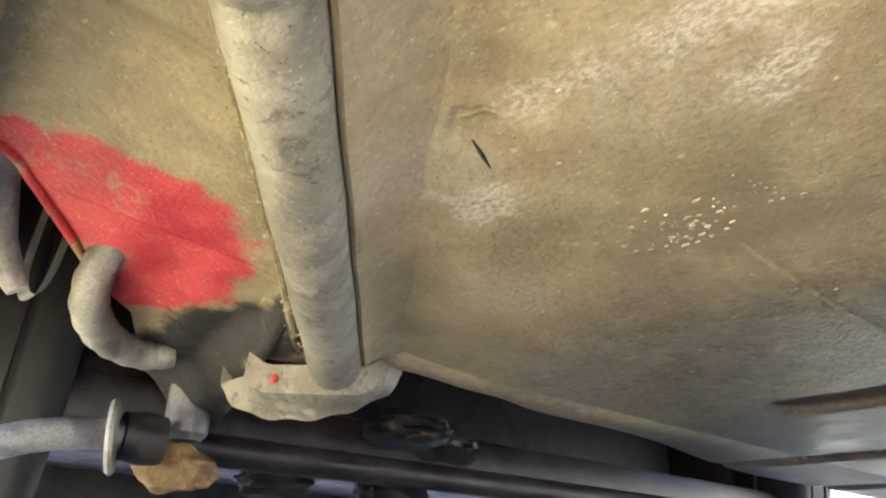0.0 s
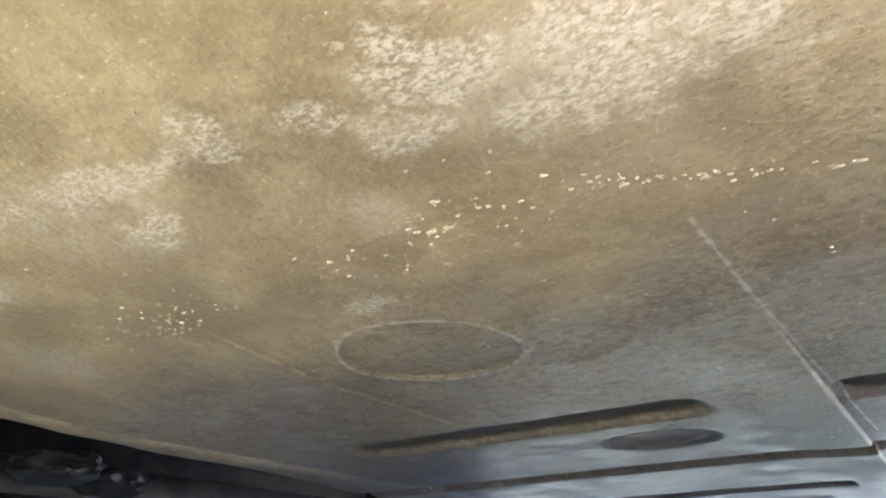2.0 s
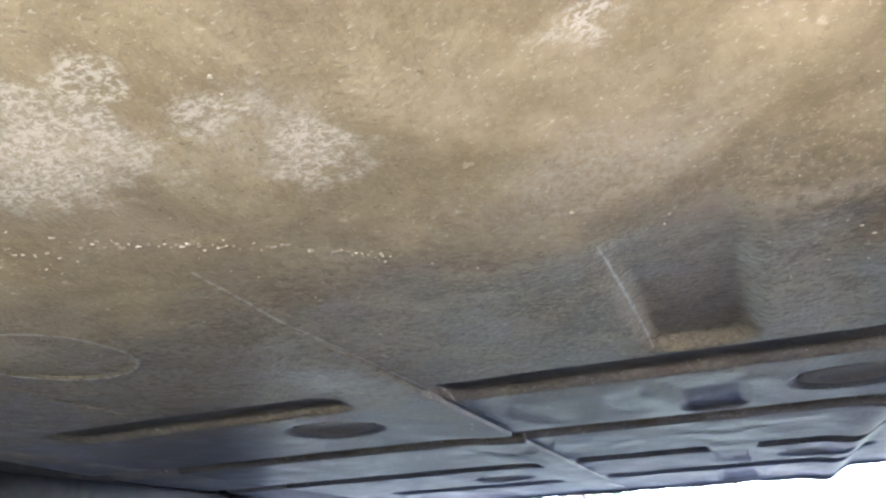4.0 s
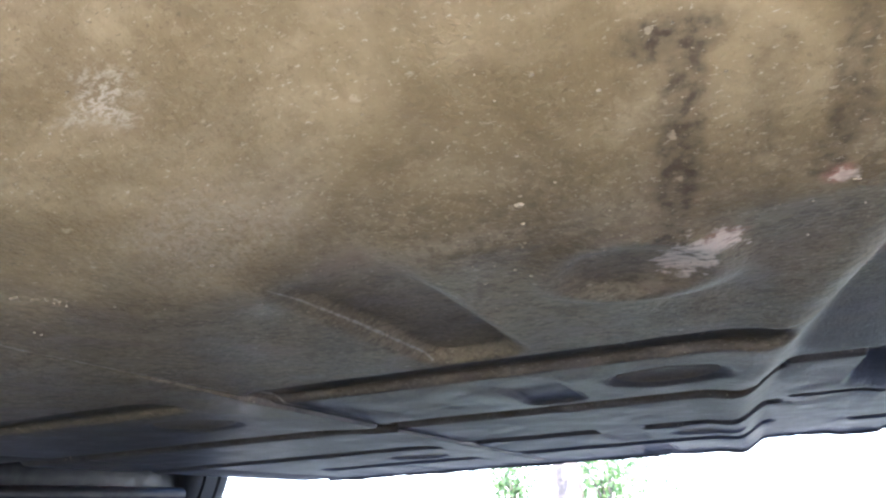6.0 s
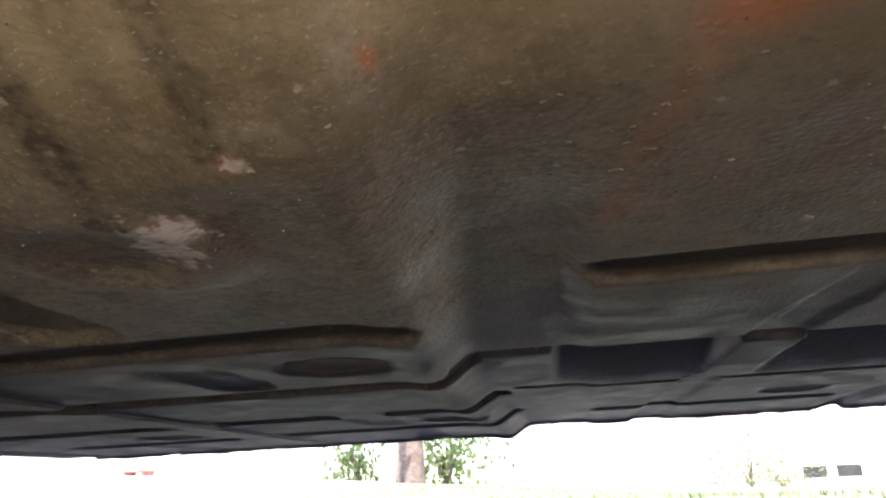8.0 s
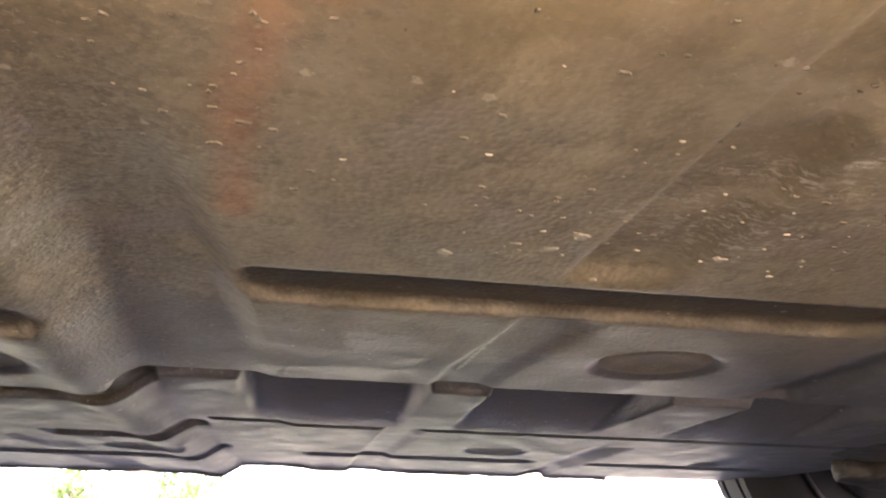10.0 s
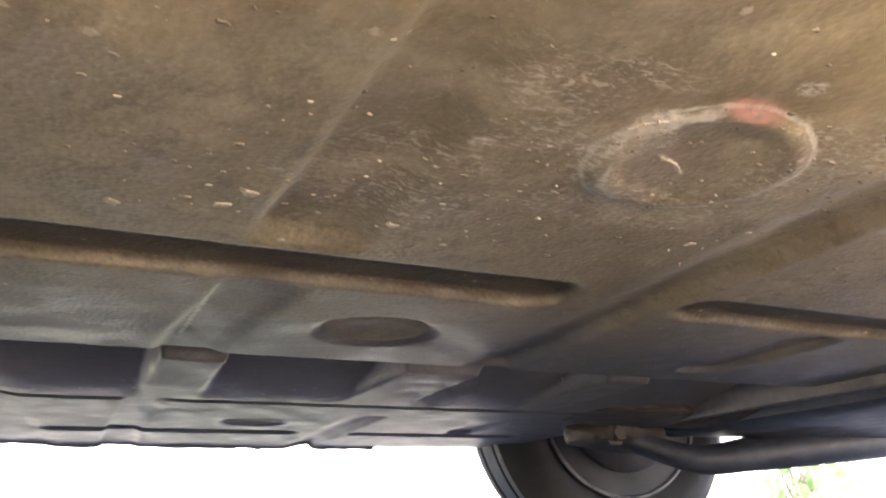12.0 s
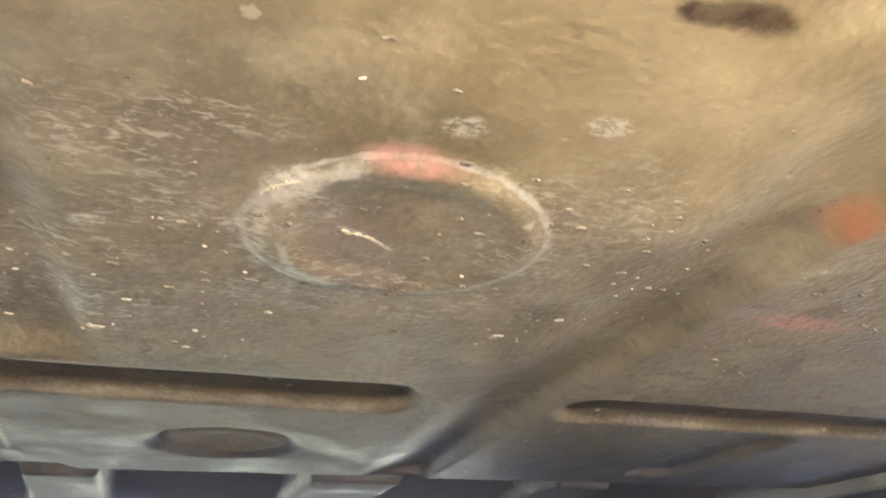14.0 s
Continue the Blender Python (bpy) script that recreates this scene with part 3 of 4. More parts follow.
def floor_height(x, y):
    """The underside of the floor: pressed grooves go up into it."""
    far = 2 * MIDDLE - y
    s = step_line(y)
    wide = 1 + 0.4 * (1 - ease(y, 0.33, 0.55))
    up = ease(x, s - 0.022 * wide, s + 0.020)
    z = FRONT_Z + (REAR_Z - FRONT_Z) * up
    z = z - 0.004 * np.exp(-((x - s + 0.030) / 0.018) ** 2) * ease(y, 0.30, 0.50)
    z = z + (0.001 + 0.013 * ease(y, 0.34, 0.52)) * (1 - 0.72 * ease(y, 0.52, 0.80)) * ease(x, s - 0.015 * wide, s + 0.025) * (1 - ease(x, 0.622, 0.648))
    # the near edge turns up towards the sill
    lift = 0.10 + 0.30 * ease(x, 0.24, 0.40) * (1 - ease(x, 0.50, 0.80))
    z = z + lift * np.maximum(0.34 - y, 0) ** 1.25 * 1.4 * (1 - 0.9 * ease(x, 0.66, 0.82))
    # the hollow in front of the leg tube
    ahead = (-0.527 * (x + 0.075) - 0.850 * (y - 0.005)) * 1.0
    z = z + 0.018 * ease(ahead, 0.0, 0.03) * (1 - ease(x, -0.24, -0.20))
    # front floor
    ring = np.hypot((x + 0.060) / 0.053, (y - 0.346) / 0.050)
    z = z - 0.0026 * np.exp(-((ring - 1) / 0.045) ** 2) * (0.35 + 0.65 * ease(y - 0.5 * x, 0.32, 0.40)) + 0.0009 * (1 - ease(ring, 0.2, 0.98))
    swell = np.hypot((x + 0.020) / 0.080, (y - 0.340) / 0.074)
    z = z - 0.0011 * np.exp(-((swell - 1) / 0.06) ** 2) * ease(x, -0.03, 0.03) * ease(y, 0.35, 0.39)
    for v in (y, far):
        own = v is y
        bend = -0.146 - 0.030 * (v - 0.25)
        z = z + 0.0065 * slot(x, v, -0.30, 0.024, 0.540, 0.592, 0.009)
        z = z - 0.0011 * ease(x, -0.225, bend - 0.003) * (1 - ease(x, bend - 0.0010, bend + 0.0006)) * ease(v, 0.22, 0.30) * (1 - ease(v, 0.50, 0.53))
        if own:
            z = z - 0.0042 * (0.30 + 0.70 * ease(y, 0.45, 0.62)) * ease(x, 0.020, 0.1050) * (1 - ease(x, 0.1056, 0.1076)) * ease(y, 0.27, 0.48) * ease(far, 0.27, 0.48)
        z = z + 0.0070 * slot(x, v, 0.110, 0.528, 0.552, 0.608, 0.0075)
        z = z + 0.009 * slot(x, v, 0.294, 0.360, 0.30, 0.535, 0.009) * ease(v, 0.29, 0.42)
        z = z + 0.0040 * slot(x, v, 0.295, 0.350, 0.635, 0.785, 0.006) * ease(v, 0.63, 0.70)
        if own:
            z = z - 0.0042 * disc(x, v, 0.456, 0.394, 0.047, 0.050, 0.22) + 0.0046 * disc(x, v, 0.452, 0.388, 0.031, 0.033, 0.38)
        z = z + 0.0038 * disc(x, v, 0.437, 0.700, 0.050, 0.044) + 0.0038 * disc(x, v, -0.045, 0.675, 0.050, 0.042)
        across = slot(x, v, 0.055, 0.11, 0.7, 0.95) + slot(x, v, 0.295, 0.36, 0.7, 0.95)
        z = z + 0.0085 * slot(x, v, -0.41, 0.535, 0.800, 0.850, 0.0035) * (1 if own else 1 - np.clip(across, 0, 1))
        # rear floor
        z = z + 0.0068 * slot(x, v, 0.642, 1.012, 0.520, 0.567, 0.0060)
        if own:
            d = np.hypot((x - 0.9555) / 0.0445, (v - 0.363) / 0.0405)
            z = z - 0.0031 * (1 - ease(d, 0.86, 1.10)) + 0.0023 * (1 - ease(d, 0.55, 0.95))
            inner = np.hypot((x - 0.948) / 0.027, (v - 0.366) / 0.024)
            z = z - 0.0010 * np.exp(-((inner - 1) / 0.10) ** 2) * (1 - ease(x, 0.945, 0.965))
        z = z + 0.0098 * ease(x, 1.030, 1.078) * (1 - ease(x, 1.084, 1.096)) * ease(v, 0.22, 0.30) * (1 - ease(v, 0.765, 0.78))
        z = z + 0.0066 * slot(x, v, 1.105, 1.42, 0.520, 0.562, 0.0060)
        z = z + 0.0065 * slot(x, v, 1.262, 1.310, 0.578, 0.735, 0.007)
        z = z + 0.0038 * disc(x, v, 0.922, 0.672, 0.046, 0.043)
    left = np.interp(y, [0.29, 0.42, 0.504, 0.60, 0.711, 1.33, 1.60], [0.822, 0.812, 0.803, 0.797, 0.777, 0.728, 0.710])
    right = np.interp(y, [0.29, 0.50, 0.60, 0.711, 1.33], [0.855, 0.855, 0.843, 0.823, 0.772])
    deep = 0.0068 * ease(y, 0.18, 0.34) * (1 - ease(y, 0.486, 0.513)) + 0.0035 * ease(y, 0.570, 0.582) * (1 - ease(y, 0.790, 0.80)) + 0.004 * ease(y, 1.04, 1.06)
    z = z + deep * ease(x, left - 0.004, left + 0.004) * (1 - ease(x, right - 0.010, right + 0.008))
    # the exhaust tunnel of the rear floor, with pressed bridges over it
    t = np.clip((y - 0.775) / (1.035 - 0.775), 0, 1)
    hollow = ease(t, 0.0, 0.09) * (1 - t) ** 1.5
    bridge = np.maximum.reduce([slot(x - 0.06 * (0.9 - y), y, a, b, 0.79, 1.2, 0.006) for a, b in ((0.490, 0.606), (0.768, 0.832), (0.995, 1.085), (1.235, 1.30))])
    z = z + 0.052 * hollow * ease(x, 0.508, 0.526) * (1 - 0.94 * bridge * ease(y, 0.800, 0.828))
    z = z + 0.006 * slot(x, y, 0.545, 1.5, 1.045, 1.058, 0.004)
    # hand-beaten unevenness
    flat = 1 - 0.88 * ease(y, 0.30, 0.46)
    z = z + flat * (0.0018 * np.sin(x * 23 + 1.3 * np.sin(y * 17)) * np.sin(y * 19 + 2) + 0.0008 * np.sin(x * 61 + y * 37) * np.sin(y * 53 - x * 11))
    return z


def wing_line(x):
    """The inner wing's free edge in plan; nearer than it the wheel arch is open."""
    return np.interp(x, [-0.705, -0.680, -0.620, -0.575, -0.545, -0.515, -0.448, -0.400, -0.375, -0.345], [0.205, 0.166, 0.143, 0.127, 0.115, 0.081, 0.045, 0.019, 0.001, -0.11])


def sheet(name, x0, x1, y0, y1, step, material, parent, label):
    xs = np.linspace(x0, x1, int(round((x1 - x0) / step)) + 1)
    fine = np.concatenate([np.arange(a, b, 0.0007) for a, b in ((-0.158, -0.143), (0.102, 0.112))])
    fine = fine[(fine > x0 + 0.001) & (fine < x1 - 0.001)]
    xs = np.unique(np.concatenate([xs[np.abs(xs[:, None] - fine[None]).min(1) > 0.0004], fine])) if len(fine) else xs
    ys = np.concatenate([np.arange(y0, 0.14, 0.005), np.arange(0.14, 0.90, 0.0027), np.arange(0.90, y1, 0.006), [y1]])
    gx, gy = np.meshgrid(xs, ys)
    gz = floor_height(gx, gy)
    co = np.stack([gx, gy, gz], -1).reshape(-1, 3)
    nx, ny = len(xs), len(ys)
    i = (np.arange(ny - 1)[:, None] * nx + np.arange(nx - 1)[None]).ravel()
    quads = np.stack([i, i + nx, i + nx + 1, i + 1], -1)
    quads = quads[co[i, 1] >= wing_line(co[i, 0])]
    me = bpy.data.meshes.new(name)
    me.from_pydata(co.tolist(), [], quads.tolist())
    ob = dress(name, me, material, parent, label, smooth=False)
    me.polygons.foreach_set("use_smooth", [True] * len(me.polygons))
    solid = ob.modifiers.new("thickness", "SOLIDIFY")
    solid.thickness, solid.offset, solid.use_rim = 0.002, -1.0, False
    return ob


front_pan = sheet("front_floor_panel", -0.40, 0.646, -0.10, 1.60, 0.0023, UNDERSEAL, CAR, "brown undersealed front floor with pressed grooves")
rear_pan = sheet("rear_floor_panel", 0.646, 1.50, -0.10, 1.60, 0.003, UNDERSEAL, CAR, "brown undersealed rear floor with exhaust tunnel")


def toe_board():
    """The floor's front end, bending up towards the engine."""
    bm = bmesh.new()
    ys = np.linspace(0.172, 1.60, 171)
    rows = []
    for y in ys:
        wave = 0.010 * math.sin(y * 9 + 0.5) + 0.012 * math.exp(-((y - 0.49) / 0.035) ** 2) - 0.008 * math.exp(-((y - 0.36) / 0.05) ** 2)
        r = 0.026 + 0.6 * wave
        start = -0.43 - 0.075 * (1 - ease(y, 0.20, 0.30)) - 0.02 * ease(y, 0.36, 0.46) - 0.07 * ease(y, 0.52, 0.95)
        z0 = float(floor_height(np.array([-0.40]), np.array([y]))[0])
        prof = [(-0.40, z0)] + [(start - r * math.sin(a), z0 + 0.03 * (1 - math.cos(a))) for a in np.linspace(0, math.pi / 2, 8)]
        prof += [(start - 0.002 - r, z0 + 0.10), (start - 0.01 - r, z0 + 0.30)]
        rows.append([bm.verts.new((x, y, z)) for x, z in prof])
    for a, b in zip(rows, rows[1:]):
        for k in range(len(a) - 1):
            bm.faces.new((a[k], b[k], b[k + 1], a[k + 1]))
    ob = part("toe_board", bm, UNDERSEAL, CAR, "undersealed bulkhead bending up from the floor")
    solid = ob.modifiers.new("thickness", "SOLIDIFY")
    solid.thickness, solid.offset = 0.002, -1.0


toe_board()


def grommet(x, y, rx, ry, parent):
    z = float(floor_height(np.array([x]), np.array([y]))[0])
    bm = lathe([(0.001, -0.0004), (0.55, -0.0002), (0.70, -0.0016), (0.86, -0.0020), (0.97, -0.0008), (1.0, 0.002)], (0, 0, 0), "z", 32)
    bmesh.ops.transform(bm, verts=bm.verts, matrix=Matrix.Translation((x, y, z)) @ Matrix.Diagonal((rx, ry, 1, 1)))
    part("drain_plug", bm, PLUG, parent, "dark rubber blanking plug in the floor")


for px, py in ((0.437, 0.700), (-0.045, 0.675), (0.437, 2 * MIDDLE - 0.700), (-0.045, 2 * MIDDLE - 0.675)):
    grommet(px, py, 0.045, 0.039, front_pan)
for px, py in ((0.922, 0.672), (0.922, 2 * MIDDLE - 0.672)):
    grommet(px, py, 0.042, 0.038, rear_pan)


def sill(y, sign, name):
    """The welded flange along the sill: two lapped sheets with a wavy lower edge."""
    bm = bmesh.new()
    rows = []
    xs = np.linspace(-0.45, 1.22 if sign > 0 else 1.5, 300)
    for x in xs:
        z = float(floor_height(np.array([x]), np.array([min(max(y, -0.1), 1.6)]))[0])
        hang = 0.006 + 0.0009 * math.sin(x * 31) + 0.0006 * math.sin(x * 83 + 1) + 0.0016 * (noise.noise(Vector((x * 40, 3, 0))) > 0.25)
        rows.append([bm.verts.new(p) for p in ((x, y - 0.020 * sign, z - 0.0005), (x, y, z - 0.002), (x, y + 0.002 * sign, z - hang), (x, y + 0.005 * sign, z - hang), (x, y + 0.006 * sign, z + 0.05))])
    for a, b in zip(rows, rows[1:]):
        for k in range(4):
            bm.faces.new((a[k], b[k], b[k + 1], a[k + 1]))
    part(name, bm, UNDERSEAL, CAR, "undersealed sill flange with a wavy edge")


sill(1.602, 1, "sill_flange")


# ---------------------------------------------------------------- front leg tube, hook and red inner wing
SEAM = []            # the crest of the weld seam, for the grit that sticks to it


def leg_tube():
    a, b = Vector((-0.075, 0.005, 0.300)), Vector((-0.425, 0.222, 0.292))
    a = a.lerp(b, 0.125) - (b - a).normalized().cross(Vector((0, 0, 1))) * 0.0034 + Vector((0.0015, 0.0020, 0))
    b = b + Vector((0.0022, 0.0030, 0))
    d = (b - a).normalized()
    n = 24
    pts = [a + (b - a) * i / n for i in range(n + 1)]
    rad = [0.0142 + 0.0003 * math.sin(i * 0.9) + 0.0036 * (i / n) for i in range(n + 1)]
    tube = part("leg_tube", pipe(pts, rad, 40), TUBE, CAR, "grey painted steel tube under the front floor")
    for end, r, out in ((a, 0.0215, -1),):
        bm = lathe([(0.0160, -0.012), (0.0180, -0.006), (r - 0.001, 0.001), (r + 0.001, 0.004), (r, 0.006), (0.016, 0.004)], (0, 0, 0), "z", 40)
        m = Matrix.Translation(end) @ d.to_track_quat("Z", "Y").to_matrix().to_4x4() @ Matrix.Diagonal((1, 1, out, 1))
        part("flange", bm, TUBE, tube, "flared pressed flange round the tube's end", m=m)
    lip = smooth_line([(-0.448, 0.296, 0.303), (-0.450, 0.289, 0.289), (-0.456, 0.268, 0.275), (-0.466, 0.250, 0.267), (-0.490, 0.234, 0.265), (-0.517, 0.2215, 0.268), (-0.537, 0.204, 0.276), (-0.542, 0.192, 0.290)], 6)
    seat = smooth_line([(-0.436, 0.284, 0.304), (-0.434, 0.272, 0.290), (-0.430, 0.252, 0.277), (-0.430, 0.238, 0.2745), (-0.445, 0.224, 0.2745), (-0.468, 0.213, 0.277), (-0.494, 0.204, 0.281), (-0.505, 0.194, 0.292)], 6)
    bm = bmesh.new()
    rows = []
    for i, (o, q) in enumerate(zip(lip, seat)):
        wob = Vector((0, 0, 0.0012 * math.sin(i * 0.8)))
        rows.append([bm.verts.new(c) for c in (q + Vector((0.004, 0, 0.020)), q, q.lerp(o, 0.5) + Vector((0, 0, 0.0015)), o + wob + Vector((0.002, 0, 0.001)), o + wob + Vector((-0.001, 0, -0.0012)), o + wob + Vector((-0.004, 0, 0.002)), o + Vector((-0.006, 0, 0.035)))])
    for u, v in zip(rows, rows[1:]):
        for k in range(6):
            bm.faces.new((u[k], v[k], v[k + 1], u[k + 1]))
    part("flange", bm, TUBE, tube, "pressed lip that cups the tube's end")
    side = d.cross(Vector((0, 0, 1)))
    bm = bmesh.new()
    rows = []
    for i in range(n + 1):
        p = a + (b - a) * i / n
        z = float(floor_height(np.array([p.x]), np.array([p.y]))[0])
        rows.append([bm.verts.new(p + side * s + Vector((0, 0, h))) for s, h in ((rad[i] + 0.0007, 0.010), (rad[i] + 0.0006, 0.0008), (rad[i] + 0.003, -0.0006), (0.025, 0.24 * (z - p.z) + 0.0006), (0.037, 0.62 * (z - p.z)), (0.050, 0.88 * (z - p.z)), (0.063, 0.975 * (z - p.z)), (0.074, z - 0.0002 - p.z))])
    for u, v in zip(rows, rows[1:]):
        for k in range(7):
            bm.faces.new((u[k], v[k], v[k + 1], u[k + 1]))
    part("tube_cradle", bm, UNDERSEAL, tube, "undersealed pressing that beds the tube")
    bm = bmesh.new()
    rows = []
    for i in range(4 * n + 1):
        u = i / (4 * n)
        p = a + (b - a) * u
        r = 0.0142 + 0.0036 * u
        z = float(floor_height(np.array([max(p.x, -0.399)]), np.array([p.y]))[0])
        jag = 0.0016 * noise.noise(Vector((u * 60, 1, 0))) + 0.0008 * noise.noise(Vector((u * 190, 4, 0)))
        gap = 0.0005 + 0.0050 * u * u
        rows.append([bm.verts.new(p - side * q + Vector((0, 0, h))) for q, h in ((r + gap + jag, 0.012), (r + gap + 0.0012 + jag, 0.0045), (r + gap + 0.0030 + jag, 0.0040), (r + gap + 0.0045 + jag, 0.0080), (r + gap + 0.010, z + 0.0015 - p.z))])
        SEAM.append(p - side * (r + gap + 0.002 + jag) + Vector((0, 0, 0.0040)))
    for u, v in zip(rows, rows[1:]):
        for k in range(4):
            bm.faces.new((u[k], u[k + 1], v[k + 1], v[k]))
    part("weld_seam", bm, UNDERSEAL, tube, "crusted weld seam along the tube")


leg_tube()


def hook():
    """A small torn flap with a slit beside it."""
    at = lambda x, y, d: (x, y, float(floor_height(np.array([x]), np.array([y]))[0]) - d)
    bm = pipe(smooth_line([at(-0.174, 0.129, -0.001), at(-0.166, 0.131, 0.0008), at(-0.160, 0.133, 0.001), at(-0.158, 0.138, 0.0006), at(-0.157, 0.146, -0.001)], 5), [0.0005] * 6 + [0.0012] * 9 + [0.0006] * 6, 10)
    part("bent_clip", bm, UNDERSEAL, CAR, "small bent clip under the floor")
    bm = pipe([at(-0.1765, 0.141, -0.0003), at(-0.180, 0.149, 0.0002), at(-0.184, 0.157, -0.0003)], [0.0005, 0.0010, 0.0004], 8)
    part("slit", bm, BLACKSTEEL, CAR, "dark open slit in the floor")
    bm = pipe(smooth_line([at(-0.130, 0.060, -0.0003), at(-0.123, 0.062, 0.0004), at(-0.121, 0.066, 0.0003), at(-0.1185, 0.0695, -0.0003)], 4), [0.0014] * 6 + [0.0011] * 4 + [0.0004] * 3, 8)
    part("slit", bm, BLACKSTEEL, CAR, "dark open slit behind the tube's end")


hook()


def inner_wing():
    """The front inner panel beyond the floor, running down to the mounting."""
    bm = bmesh.new()
    rows = []
    for i in range(48):
        x = -0.397 - 0.303 * i / 47
        near, farther = float(wing_line(x)), 0.185 + 0.20 * (-0.40 - x)
        ys = [near + (farther - near) * k / 24 for k in range(25)]
        zs = floor_height(np.full(25, -0.40), np.array(ys))
        rows.append([bm.verts.new((x, y, float(z) - 0.05 * (-0.40 - x) * (k / 24) ** 2 - 0.012 * float(ease(-x, 0.47, 0.62)) + 0.0016 * math.sin(k * 0.6 + i * 0.2) * min(1, i / 8))) for k, (y, z) in enumerate(zip(ys, zs))])
    for a, b in zip(rows, rows[1:]):
        for k in range(24):
            bm.faces.new((a[k], b[k], b[k + 1], a[k + 1]))
    ob = part("inner_wing", bm, UNDERSEAL, CAR, "scuffed inner wing, red paint showing through")
    upward = sum(p.normal.z for p in ob.data.polygons) > 0
    solid = ob.modifiers.new("thickness", "SOLIDIFY")
    solid.thickness, solid.offset = 0.003, 1.0 if upward else -1.0


inner_wing()


# ---------------------------------------------------------------- wheels
def wheel(x, y, name_label):
    r, w = (0.295 if x < 0 else 0.312), 0.085
    w_thing = lathe([(0.20, -w * 0.8), (0.235, -w), (0.27, -w * 0.98), (0.288, -w * 0.82), (r, -w * 0.6), (r, -0.032), (r - 0.008, -0.030), (r - 0.008, -0.024), (r, -0.022), (r, 0.022), (r - 0.008, 0.024),
                     (r - 0.008, 0.030), (r, 0.032), (r, w * 0.6), (0.288, w * 0.82), (0.27, w * 0.98), (0.235, w), (0.20, w * 0.8), (0.195, 0.0), (0.20, -w * 0.8)], (x, y, GROUND_Z + r - 0.003), "y", 72, caps=False)
    wheel_part = part("wheel", lathe([(0.198, -0.075), (0.190, -0.070), (0.180, -0.02), (0.172, 0.03), (0.12, 0.045), (0.05, 0.04), (0.03, 0.05), (0.001, 0.05)], (x, y, GROUND_Z + r - 0.003), "y", 48), DARKRIM, CAR, name_label)
    part("tyre", w_thing, RUBBER, wheel_part, "black rubber tyre with grooved tread")
    part("rim_lip", lathe([(0.197, -0.076), (0.201, -0.081), (0.206, -0.080), (0.206, -0.074), (0.199, -0.070), (0.197, -0.076)], (x, y, GROUND_Z + r - 0.003), "y", 56, caps=False), GREYSTEEL, wheel_part, "pale grey rim lip")
    part("brake_drum", lathe([(0.03, -0.11), (0.11, -0.10), (0.150, -0.085), (0.155, -0.02), (0.13, 0.0)], (x, y, GROUND_Z + r - 0.003), "y", 40), BLACKSTEEL, wheel_part, "black brake drum")


wheel(-1.05, 1.56, "front road wheel with steel rim")
wheel(1.755, 1.56, "rear road wheel with steel rim")
wheel(-1.05, 0.045, "front road wheel with steel rim")
wheel(1.755, 0.045, "rear road wheel with steel rim")


